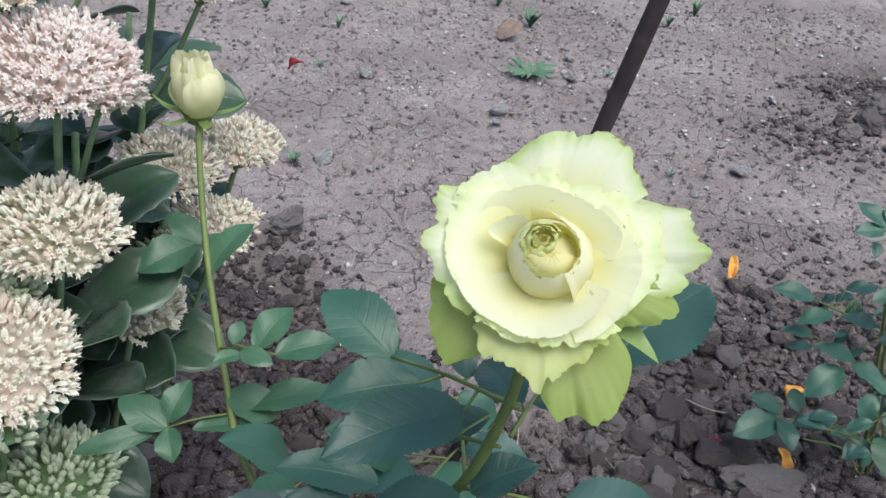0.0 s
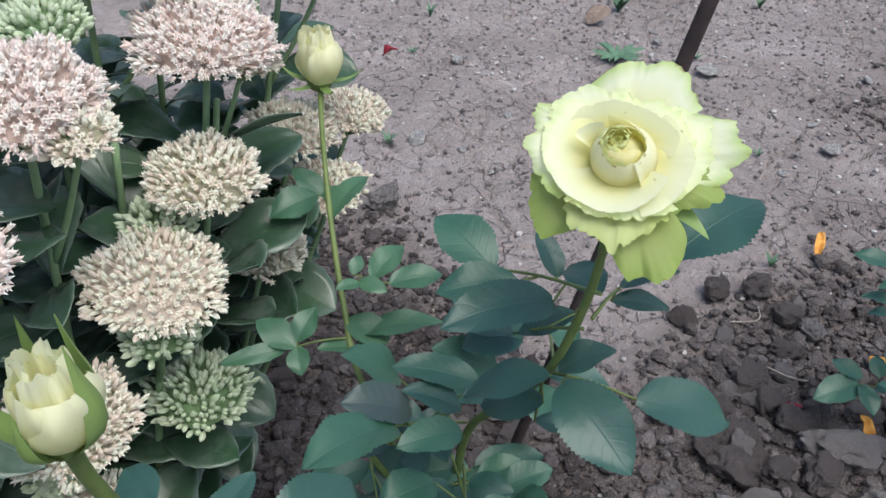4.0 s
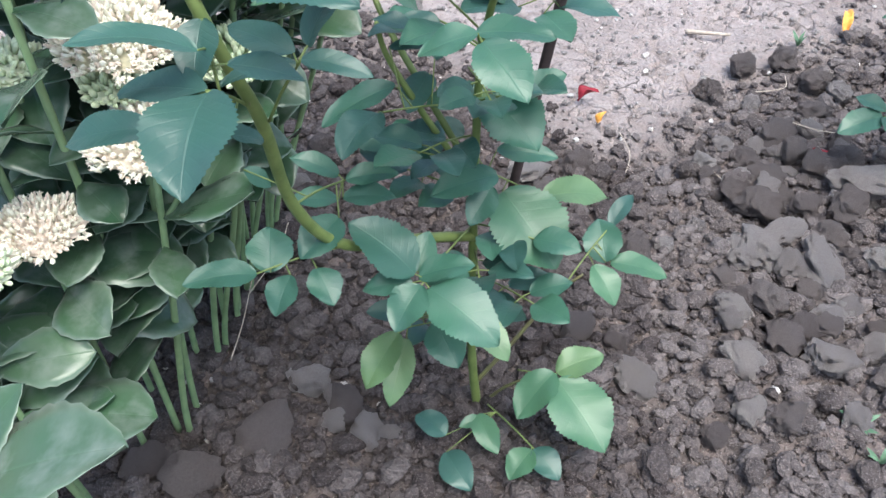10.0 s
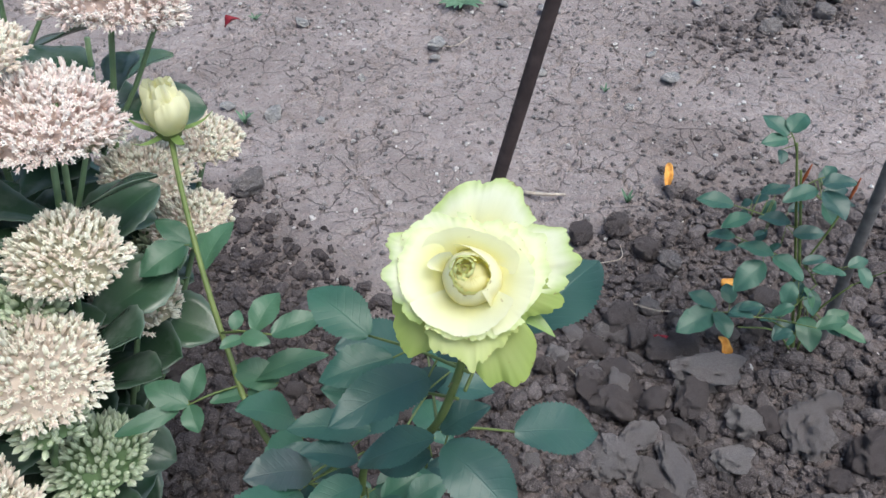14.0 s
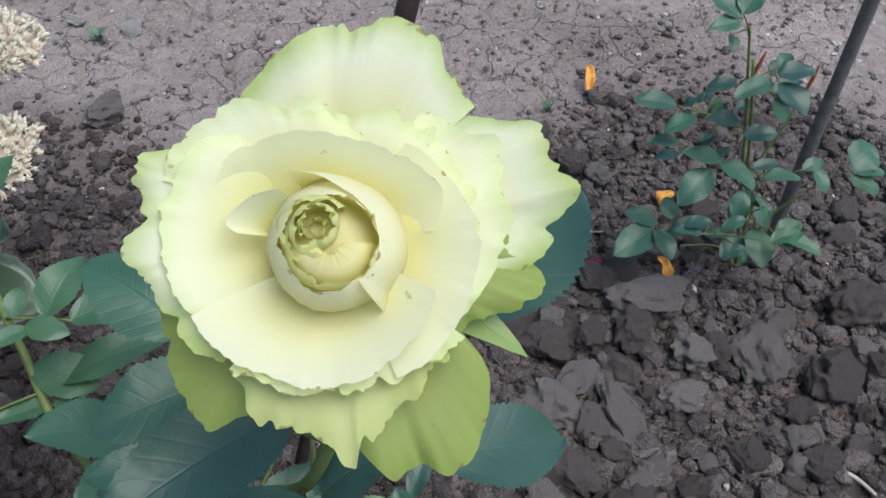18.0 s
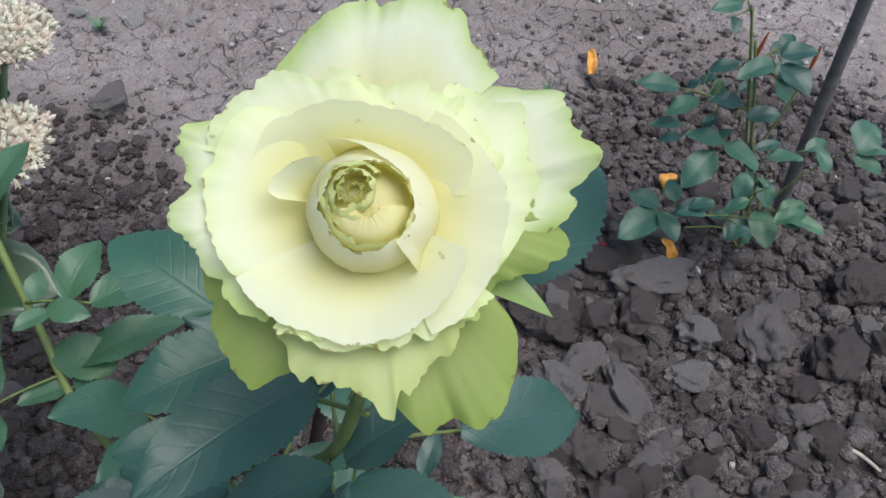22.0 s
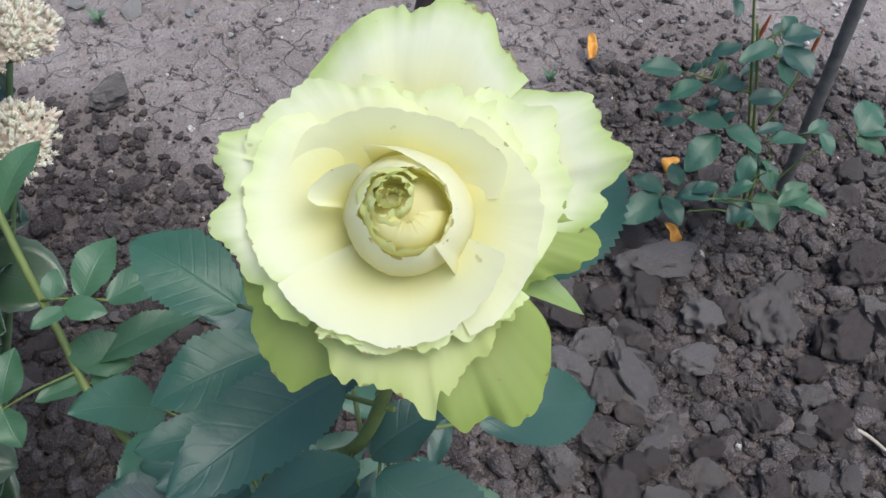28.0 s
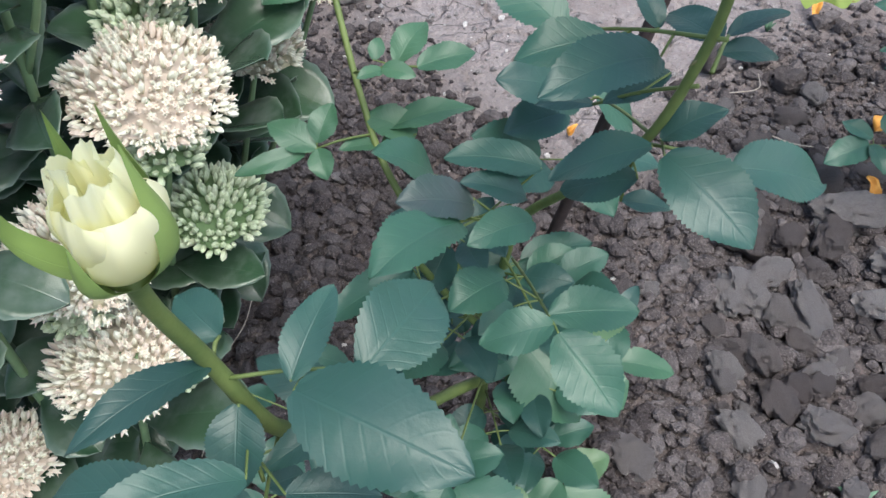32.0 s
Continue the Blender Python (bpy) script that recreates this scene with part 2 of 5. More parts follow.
sedum_leaf = leaf_material("stonecrop_leaf", (0.030, 0.076, 0.040), (0.060, 0.124, 0.064), (0.095, 0.130, 0.102), False, (0.20, 0.26, 0.21), 0.27)
rose_stem = stem_material("green_cane", (0.10, 0.145, 0.045), (0.175, 0.225, 0.072))
old_stem = stem_material("brown_cane", (0.10, 0.09, 0.05), (0.16, 0.17, 0.07))
sedum_stem = stem_material("stonecrop_stem", (0.16, 0.25, 0.13), (0.24, 0.35, 0.18))
sepal_mat = leaf_material("sepal", (0.17, 0.26, 0.07), (0.25, 0.35, 0.11), (0.21, 0.31, 0.11), False)
petal_in = petal_material("cream_petal", (0.86, 0.865, 0.60), (0.87, 0.88, 0.72), 0.34)
petal_mid = petal_material("pale_yellow_petal", (0.89, 0.91, 0.71), (0.70, 0.80, 0.44), 0.13, 0.57)
petal_rim = petal_material("green_rimmed_petal", (0.88, 0.91, 0.71), (0.50, 0.65, 0.22), 0.15, 0.57)
# hanging petals: greener, with the shade under the bloom put into their colour
petal_out = petal_material("shaded_greenish_petal", (0.41, 0.48, 0.18), (0.34, 0.45, 0.115), 0.30, 0.60, (0.34, 0.38, 0.09))
petal_apron = petal_material("pale_green_petal", (0.62, 0.67, 0.35), (0.54, 0.62, 0.24), 0.22, 0.58, (0.46, 0.48, 0.13))
petal_heart = petal_material("smooth_heart_petal", (0.83, 0.80, 0.47), (0.76, 0.70, 0.32), 0.30, 0.50, (0.80, 0.74, 0.34))
petal_core = petal_material("green_heart_petal", (0.80, 0.82, 0.46), (0.68, 0.74, 0.34), 0.36, 0.52, (0.70, 0.62, 0.22), 3.0)
petal_bowl = petal_material("bowl_petal", (0.90, 0.88, 0.56), (0.91, 0.91, 0.72), 0.30, 0.54, (0.86, 0.72, 0.22), 5.0)
bud_mat = petal_material("bud_petal", (0.93, 0.92, 0.70), (0.92, 0.92, 0.68), 0.2, 0.60, (0.84, 0.85, 0.48))
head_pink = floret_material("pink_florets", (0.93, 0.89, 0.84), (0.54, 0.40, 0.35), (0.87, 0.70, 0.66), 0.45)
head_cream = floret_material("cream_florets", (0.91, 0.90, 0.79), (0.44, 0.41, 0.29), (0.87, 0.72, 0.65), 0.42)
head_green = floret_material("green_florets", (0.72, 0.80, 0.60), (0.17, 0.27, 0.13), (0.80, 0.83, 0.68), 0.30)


def rust_material(name, a, b):
    m = Mat(name, 0.75, 0.35)
    m.color(m.ramp(m.noise(60, 6), (0.3, a), (0.7, b)))
    m.p.inputs["Metallic"].default_value = 0.25
    return m.bump(m.noise(240, 4), 0.6, 0.001).m


rod_mat = rust_material("rusty_iron", (0.045, 0.033, 0.034), (0.088, 0.064, 0.064))
rod_gray = rust_material("gray_iron", (0.105, 0.100, 0.104), (0.175, 0.168, 0.170))


def plain_material(name, a, b, rough=0.6):
    m = Mat(name, rough, 0.3)
    m.color(m.ramp(m.noise(70, 4), (0.35, a), (0.65, b)))
    return m.bump(m.noise(160, 3), 0.3, 0.001).m


orange_mat = plain_material("orange_petal", (0.62, 0.27, 0.05), (0.78, 0.42, 0.11))
red_mat = plain_material("red_petal", (0.15, 0.008, 0.02), (0.27, 0.02, 0.036))
straw_mat = plain_material("dry_straw", (0.36, 0.30, 0.25), (0.52, 0.46, 0.40))
weed_mat = plain_material("weed_green", (0.075, 0.15, 0.095), (0.13, 0.22, 0.14))
dry_leaf_mat = plain_material("dry_leaf", (0.16, 0.115, 0.095), (0.27, 0.20, 0.165))
tip_mat = plain_material("red_shoot", (0.24, 0.06, 0.03), (0.34, 0.10, 0.04))


# ---- building helpers ----
def mesh_of(name, verts, faces, mat, uv=None, smooth=True):
    me = bpy.data.meshes.new(name)
    me.from_pydata([tuple(v) for v in verts], [], faces)
    if uv is not None:
        layer = me.uv_layers.new(name="UVMap")
        flat = np.array([uv[i] for f in faces for i in f], dtype=np.float32).ravel()
        layer.data.foreach_set("uv", flat)
    if smooth:
        me.polygons.foreach_set("use_smooth", [True] * len(me.polygons))
    me.materials.append(mat)
    return me


def child(name, me, parent, label=""):
    ob = new(name, me)
    ob.parent = parent
    return tagged(ob, label) if label else ob


def thing(name, label, category, group="", kind="", at=(0, 0, 0)):
    ob = new(name)
    ob.empty_display_size = 0.05
    ob.location = at
    return tagged(ob, label, category, group, kind)


def spline(points, n):
    """A smooth run of n + 1 points through the given ones."""
    p = [np.array(q, float) for q in points]
    p = [2 * p[0] - p[1]] + p + [2 * p[-1] - p[-2]]
    out = []
    for k in range(n + 1):
        s = k / n * (len(p) - 3)
        i = min(int(s), len(p) - 4)
        t = s - i
        a, b, c, d = p[i : i + 4]
        out.append(0.5 * (2 * b + (c - a) * t + (2 * a - 5 * b + 4 * c - d) * t * t + (3 * b - a - 3 * c + d) * t**3))
    return out


def tube(points, radii, mat, name="stem", sides=8, n=None, knots=0.0):
    path = spline(points, n or 6 * (len(points) - 1))
    count = len(path)
    rad = np.interp(np.linspace(0, 1, count), np.linspace(0, 1, len(radii)), radii)
    verts, faces = [], []
    ref = np.array((0.31, 0.17, 0.05))
    for k, q in enumerate(path):
        ahead = path[min(k + 1, count - 1)] - path[max(k - 1, 0)]
        ahead = ahead / (np.linalg.norm(ahead) + 1e-9)
        side = np.cross(ahead, ref)
        side /= np.linalg.norm(side) + 1e-9
        up = np.cross(side, ahead)
        r = rad[k] * (1 + knots * random.uniform(-1, 1))
        for j in range(sides):
            a = 2 * math.pi * j / sides
            verts.append(q + r * (math.cos(a) * side + math.sin(a) * up))
    for k in range(count - 1):
        for j in range(sides):
            faces.append((k * sides + j, k * sides + (j + 1) % sides, (k + 1) * sides + (j + 1) % sides, (k + 1) * sides + j))
    faces.append(tuple(range(sides))[::-1])
    faces.append(tuple(range((count - 1) * sides, count * sides)))
    return mesh_of(name, verts, faces, mat)


def blade(name, base, tip, width, mat, up=(0, -0.25, 1), teeth=9, tooth=0.07, shape=0.85, droop=0.12, fold=0.16, rows=18, cols=6, thick=0.0, wave=0.05):
    """A leaf from base to tip: a pointed outline with a toothed edge, folded along its rib and bowed."""
    b, t = np.array(base, float), np.array(tip, float)
    length = np.linalg.norm(t - b) + 1e-6
    y = (t - b) / length
    z = np.array(up, float) + np.array([random.uniform(-0.3, 0.3), random.uniform(-0.25, 0.25), 0])
    z -= y * (z @ y)
    z /= np.linalg.norm(z) + 1e-9
    x = np.cross(y, z)
    verts, uv, faces = [], [], []
    half, phase = width * length / 2, random.uniform(0, 6)
    bow = droop * length * random.uniform(0.6, 1.3)
    for i in range(rows + 1):
        s = i / rows
        w = half * math.sin(math.pi * min(1, s * 0.985 + 0.015) ** shape) ** 0.72
        saw = 1 + tooth * (2 * ((s * teeth) % 1.0) - 1) if 0 < i < rows else 1
        for j in range(cols + 1):
            u = 2 * j / cols - 1
            edge = saw if abs(u) > 0.95 else 1
            h = fold * abs(u) * w + bow * (4 * s * (1 - s)) * 0.5 - wave * half * math.sin(9 * s + phase + 2 * u) * abs(u)
            h += 0.010 * half * math.sin(s * 52 - 7 * abs(u)) * abs(u) * (1 - abs(u)) * 2 * (teeth > 7)
            verts.append(b + y * s * length + x * u * w * edge + z * h)
            uv.append((u, s))
    for i in range(rows):
        for j in range(cols):
            k = i * (cols + 1) + j
            faces.append((k, k + 1, k + cols + 2, k + cols + 1))
    if thick:
        n = len(verts)
        low = [v - z * thick * (1 - abs(q[0]) ** 4 * 0.8) for v, q in zip(verts, uv)]
        verts, uv = verts + low, uv + uv
        faces += [tuple(n + k for k in f[::-1]) for f in faces]
        for i in range(rows):
            for c, flip in ((0, False), (cols, True)):
                a, d = i * (cols + 1) + c, (i + 1) * (cols + 1) + c
                faces.append((a, d, d + n, a + n) if not flip else (d, a, a + n, d + n))
    return mesh_of(name, verts, faces, mat, uv)


TONES = (rose_leaf, rose_leaf_mid, rose_leaf_purple, rose_leaf_fresh, rose_leaf_fresh, rose_leaf_yellow)


def compound_leaf(plant, attach, leaflets):
    """One leaf of a rose: a thin stalk from the cane, and its leaflets."""
    bases = [np.array(q[0]) for q in leaflets]
    start = np.array(attach, float)
    far = max(bases, key=lambda q: np.linalg.norm(q - start))
    lift = np.array((0, 0, 0.003))
    runs = [([start, (start + far) / 2 + lift, far], 0.0010)]
    for q in bases:
        if q is not far:
            foot = start + (far - start) * min(0.95, max(0.2, (q - start) @ (far - start) / ((far - start) @ (far - start) + 1e-9)))
            runs.append(([foot + lift * 0.6, (foot + q) / 2 + lift * 0.4, q], 0.0007))
    me = bpy.data.meshes.new("leaf_stalk")
    bm = bmesh.new()
    for pts, r in runs:
        piece = tube(pts, (r * 1.3, r), rose_stem, "piece", 5, 8)
        bm.from_mesh(piece)
        bpy.data.meshes.remove(piece)
    bm.to_mesh(me)
    bm.free()
    me.materials.append(rose_stem)
    stalk = child("leaf_stalk", me, plant)
    for base, tip, width, tone in leaflets:
        label = {2: "leaflet with a dull purple blotch", 4: "green leaflet eaten through by insects", 5: "yellowing leaflet"}.get(tone, "")
        child("leaflet", blade("leaflet", base, tip, width * 1.12, TONES[tone], teeth=19 if tone else 21, tooth=0.075, rows=42, cols=8, droop=0.16, fold=0.20, wave=0.09), stalk, label)


# ---- ground: one sheet, packed and cracked beyond, dug loose round the bushes ----
def value_noise(x, y, seed):
    rng = np.random.RandomState(seed)
    table = rng.rand(256, 256)
    xi, yi = np.floor(x).astype(int), np.floor(y).astype(int)
    fx, fy = x - xi, y - yi
    fx, fy = fx * fx * (3 - 2 * fx), fy * fy * (3 - 2 * fy)
    a, b = table[xi % 256, yi % 256], table[(xi + 1) % 256, yi % 256]
    c, d = table[xi % 256, (yi + 1) % 256], table[(xi + 1) % 256, (yi + 1) % 256]
    return (a * (1 - fx) + b * fx) * (1 - fy) + (c * (1 - fx) + d * fx) * fy


def fbm(x, y, seed, octaves=4):
    total, amp = 0, 0.5
    for k in range(octaves):
        total = total + amp * value_noise(x * 2**k, y * 2**k, seed + k)
        amp *= 0.5
    return total


def looseness(x, y):
    """1 in the dug soil round the roses, 0 on the trodden earth."""
    x, y = np.asarray(x, float), np.asarray(y, float)
    edge = 1.53 + 0.38 * np.exp(-(((x + 0.42) / 0.30) ** 2)) - 0.26 * np.exp(-(((x - 0.2) / 0.22) ** 2)) + 0.30 * np.clip((x - 0.45) / 0.4, 0, 1.0) - 0.50 * np.clip((x - 1.15) / 0.4, 0, 1)
    edge = edge + 0.34 * (fbm(x * 5 + 40, y * 5 + 40, 3) - 0.47)
    v = np.clip((edge - y) / 0.34, 0, 1) * (1 - 0.36 * np.clip((y - 1.2) / 0.25, 0, 1) * np.clip((0.55 - x) / 0.25, 0, 1))
    spot = np.clip(1.2 - np.hypot((x - 1.25) / 0.30, (y - 2.38) / 0.26), 0, 1) * 0.75
    heap = np.clip(1.3 - np.hypot((x - 1.75) / 0.45, (y - 2.75) / 0.42), 0, 1)
    return np.maximum(np.maximum(v, spot), heap)


def ground_height(x, y):
    x, y = np.asarray(x, float), np.asarray(y, float)
    l = looseness(x, y)
    h = 0.010 * (fbm(x * 2.2 + 9, y * 2.2 + 9, 11) - 0.47) + 0.009 * (fbm(x * 22 + 5, y * 22 + 5, 17) - 0.47) + 0.004 * (fbm(x * 75 + 5, y * 75 + 5, 19, 2) - 0.37)
    lumps = np.abs(fbm(x * 17 + 70, y * 17 + 70, 23) - 0.47) * 0.075 + 0.016 * (fbm(x * 60 + 7, y * 60 + 7, 29, 2) - 0.37)
    return h + l * (lumps - 0.008)


def cracks(x, y):
    """0 on the plates of dried mud, 1 in the cracks between them."""
    wx = x + 0.060 * (fbm(x * 14, y * 14, 41) - 0.47) * 2
    wy = y + 0.060 * (fbm(x * 14 + 50, y * 14 + 50, 43) - 0.47) * 2
    out = np.zeros_like(x)
    rng = np.random.RandomState(5)
    for cell, width, depth in ((0.17, 0.0046, 1.0), (0.10, 0.0040, 0.6)):
        jit = rng.rand(128, 128, 2)
        gx, gy = wx / cell, wy / cell
        ix, iy = np.floor(gx).astype(int), np.floor(gy).astype(int)
        f1, f2 = np.full(x.shape, 9.0), np.full(x.shape, 9.0)
        for dx in (-1, 0, 1):
            for dy in (-1, 0, 1):
                p = jit[(ix + dx) % 128, (iy + dy) % 128]
                d = np.hypot(ix + dx + p[..., 0] - gx, iy + dy + p[..., 1] - gy)
                f2 = np.minimum(f2, np.maximum(f1, d))
                f1 = np.minimum(f1, d)
        near = (f2 - f1) * cell * 0.6
        gate = np.clip((fbm(x * 3.1 + 20, y * 3.1 + 20, int(cell * 1000)) - 0.46) * 8, 0, 1)
        out = np.maximum(out, np.clip(1.5 - near / width, 0, 1) * depth * gate)
    return out


def build_ground():
    fx = np.concatenate([-1.45 - np.geomspace(0.02, 60, 22)[::-1], np.arange(-1.45, 2.15, 0.0064), 2.15 + np.geomspace(0.02, 60, 22)])
    fy = np.concatenate([-0.15 - np.geomspace(0.02, 60, 22)[::-1], np.arange(-0.15, 3.75, 0.0066), 3.75 + np.geomspace(0.02, 80, 24)])
    x, y = np.meshgrid(fx, fy)
    l = looseness(x, y)
    z = ground_height(x, y) - 0.017 * cracks(x, y) * np.clip(1 - 1.6 * l, 0, 1)
    nx, ny = len(fx), len(fy)
    me = bpy.data.meshes.new("ground")
    k = (np.arange(ny - 1)[:, None] * nx + np.arange(nx - 1)).ravel()
    quads = np.stack([k, k + 1, k + nx + 1, k + nx], 1).astype(np.int32)
    me.vertices.add(nx * ny)
    me.vertices.foreach_set("co", np.stack([x, y, z], -1).astype(np.float32).ravel())
    me.loops.add(quads.size)
    me.loops.foreach_set("vertex_index", quads.ravel())
    me.polygons.add(len(quads))
    me.polygons.foreach_set("loop_start", np.arange(0, quads.size, 4, dtype=np.int32))
    me.polygons.foreach_set("use_smooth", np.ones(len(quads), dtype=bool))
    me.update(calc_edges=True)
    a = me.attributes.new("loose", "FLOAT", "POINT")
    a.data.foreach_set("value", l.astype(np.float32).ravel())
    me.materials.append(soil)
    return tagged(new("ground", me), "dry gray-brown garden soil, cracked and dug loose", "soil", kind="structure")


ground = build_ground()


def gz(x, y):
    return float(ground_height(np.array([x]), np.array([y]))[0])


# ---- iron rods ----
def rod(base, lean, height, radius, mat, label):
    foot = Vector((base[0], base[1], gz(*base)))
    holder = thing("garden_stake", label, "stake", at=foot)
    pts = [np.array((lean[0] * h, lean[1] * h, h)) + np.array((random.uniform(-1, 1), random.uniform(-1, 1), 0)) * 0.0015 for h in np.linspace(-0.05, height, 7)]
    child("shaft", tube(pts, (radius, radius * 0.96), mat, "shaft", 12, 40, 0.03), holder)


rod((-0.034, 0.53), (0.194, -0.045), 1.55, 0.0060, rod_mat, "dark rusty iron rod stuck in the soil beside a rose")
rod((0.92, 1.032), (-0.055, -0.040), 1.25, 0.0105, rod_gray, "gray iron rod stuck in the soil by a young rose")


# ---- the rose with the open bloom and two buds ----
rose = thing("rose_bush", "rose bush with dark green leaves and an open pale yellow bloom", "rose", at=(0, 0, 0))


def cane(plant, pts, radii, mat, label=""):
    return child("cane", tube(pts, radii, mat, "cane", 10, 10 * (len(pts) - 1), 0.03), plant, label)


def thorns(parent, pts, count, size=0.006):
    path = spline(pts, 60)
    for k in range(count):
        i = 4 + int(52 * (k + random.random() * 0.6) / count)
        q, a = path[i], random.uniform(0, 6.28)
        out = np.array((math.cos(a), math.sin(a), -0.35)) * size
        child("thorn", tube([q, q + out * 0.6, q + out + np.array((0, 0, -0.002))], (0.0016, 0.0009, 0.0002), old_stem, "thorn", 5, 4), parent)


main_cane = [(-0.018, 0.44, -0.02), (-0.022, 0.43, 0.12), (-0.015, 0.416, 0.30), (-0.008, 0.414, 0.45), (0.003, 0.405, 0.588), (0.030, 0.340, 0.70), (0.057, 0.292, 0.786), (0.072, 0.277, 0.86), (0.0765, 0.277, 0.905), (0.0755, 0.272, 0.938)]
trunk = cane(rose, main_cane, (0.0068, 0.0060, 0.0053, 0.0046, 0.0038, 0.0032, 0.0030, 0.0028, 0.0027, 0.0036), rose_stem)
thorns(trunk, main_cane, 9)
bud_cane = [(-0.012, 0.416, 0.34), (-0.06, 0.37, 0.375), (-0.128, 0.292, 0.43), (-0.155, 0.245, 0.514), (-0.146, 0.19, 0.64), (-0.150, 0.165, 0.70), (-0.165, 0.160, 0.765), (-0.172, 0.145, 0.83), (-0.168, 0.134, 0.875)]
side = cane(rose, bud_cane, (0.0060, 0.0060, 0.0058, 0.0056, 0.0053, 0.0050, 0.0046, 0.0044, 0.0052), rose_stem)
thorns(side, bud_cane, 6)
slim_cane = [(-0.010, 0.415, 0.43), (-0.060, 0.424, 0.53), (-0.105, 0.465, 0.595), (-0.129, 0.520, 0.632), (-0.147, 0.565, 0.684), (-0.162, 0.612, 0.730), (-0.177, 0.668, 0.756), (-0.185, 0.704, 0.772)]
slim = cane(rose, slim_cane, (0.0040, 0.0036, 0.0032, 0.0030, 0.0029, 0.0028, 0.0028, 0.0034), rose_stem)
thorns(slim, slim_cane, 7, 0.005)
cane(rose, [(-0.012, 0.416, 0.42), (-0.05, 0.40, 0.50), (-0.085, 0.385, 0.585), (-0.09, 0.37, 0.63)], (0.004, 0.0036, 0.003, 0.0022), rose_stem)
cane(rose, [(-0.018, 0.44, 0.05), (0.03, 0.45, 0.12), (0.085, 0.465, 0.20), (0.12, 0.47, 0.235)], (0.0034, 0.003, 0.0024, 0.0018), old_stem)
cane(rose, [(-0.018, 0.44, -0.01), (0.02, 0.43, 0.05), (0.06, 0.42, 0.09)], (0.003, 0.0024, 0.0016), old_stem)


def rail(points, u):
    """A point at u (0 to 1) on a smooth line through the given ones."""
    k = u * (len(points) - 1)
    i = min(int(k), len(points) - 2)
    t = k - i
    a, b, c, d = (np.array(points[min(max(j, 0), len(points) - 1)], float) for j in (i - 1, i, i + 1, i + 2))
    return 0.5 * (2 * b + (c - a) * t + (2 * a - 5 * b + 4 * c - d) * t * t + (3 * b - a - 3 * c + d) * t**3)


def petal(parent, frame_m, rim, mat, arch, ruffle=1.0, ragged=1.0, foot=-34.0, narrow=0.42, rows=24, cols=96):
    """One petal in the flower's own frame, in millimetres: it rises from the heart's foot, and its rim runs through azimuth, radius and height.
    arch: how far the blade bellies up before it reaches the rim; below zero it is hollow like a cup."""
    verts, uv, ph = [], [], random.uniform(0, 90)
    mid = sum(q[0] for q in rim) / len(rim)
    for i in range(rows + 1):
        v = i / rows
        for j in range(cols + 1):
            u = j / cols
            az, r, h = rail(rim, u)
            side = 2 * u - 1
            wide = math.radians(az - mid) * r / 40
            n1, n2 = noise.noise(Vector((wide * 4.2, ph, 1.0))), noise.noise(Vector((wide * 11.0, ph, 5.0)))
            n3 = noise.noise(Vector((wide * 26.0, ph, 9.0))) + 0.6 * noise.noise(Vector((wide * 52.0, ph, 3.0)))
            rag = ragged * (2.4 * n1 + 1.8 * n2 + 1.2 * n3 * (0.25 + 1.5 * abs(n1)) - 2.2 * max(0.0, -n2 - 0.18))
            root_az = mid + (az - mid) * narrow
            ra, za = math.radians(root_az), math.radians(az)
            p0 = np.array((6 * math.cos(ra), 6 * math.sin(ra), foot))
            p3 = np.array((r * math.cos(za), r * math.sin(za), h))
            out = np.array((math.cos(za), math.sin(za), 0.0))
            p1 = p0 + np.array((p3[0] - p0[0], p3[1] - p0[1], 0)) * (0.20 - 0.010 * arch) + np.array((0, 0, (h - foot) * 0.45 + 0.35 * arch))
            p2 = p3 - out * (r * 0.34) + np.array((0, 0, arch))
            q = (1 - v) ** 3 * p0 + 3 * (1 - v) ** 2 * v * p1 + 3 * (1 - v) * v * v * p2 + v**3 * p3
            ahead = (p3 - p2) / (np.linalg.norm(p3 - p2) + 1e-6)
            q = q + ahead * rag * v**7
            frill = ruffle * (2.4 * v**6 * noise.noise(Vector((wide * 4.0, ph + v, 13.0))) + 1.2 * v**12 * (0.3 + 2.0 * abs(n1)) * noise.noise(Vector((wide * 13.0, ph + v * 0.6, 17.0))))
            fold = 1.6 * v * v * noise.noise(Vector((wide * 1.6, v * 1.3 + ph, 7.0)))
            q = q + np.array((0, 0, 1.0)) * (frill + fold) + out * 0.5 * (frill + fold)
            verts.append(frame_m @ Vector(q / 1000))
            uv.append((side, v))
    faces = [(i * (cols + 1) + j, i * (cols + 1) + j + 1, (i + 1) * (cols + 1) + j + 1, (i + 1) * (cols + 1) + j) for i in range(rows) for j in range(cols)]
    return child("petal", mesh_of("petal", verts, faces, mat, uv), parent)


def flower_frame(centre, axis):
    z = Vector(axis).normalized()
    x = Vector((1, 0, 0))
    x = (x - z * x.dot(z)).normalized()
    m = Matrix((x, z.cross(x), z)).transposed().to_4x4()
    m.translation = centre
    return m


BLOOM = flower_frame((0.0725, 0.246, 0.982), (-0.05, -0.52, 0.85))
hip = child("bloom", tube([BLOOM @ Vector((0, 0, z)) for z in (-0.050, -0.043, -0.036, -0.030)], (0.004, 0.0085, 0.0095, 0.008), rose_stem, "bloom", 14, 12), rose, "open pale yellow rose bloom with greenish ruffled rims")
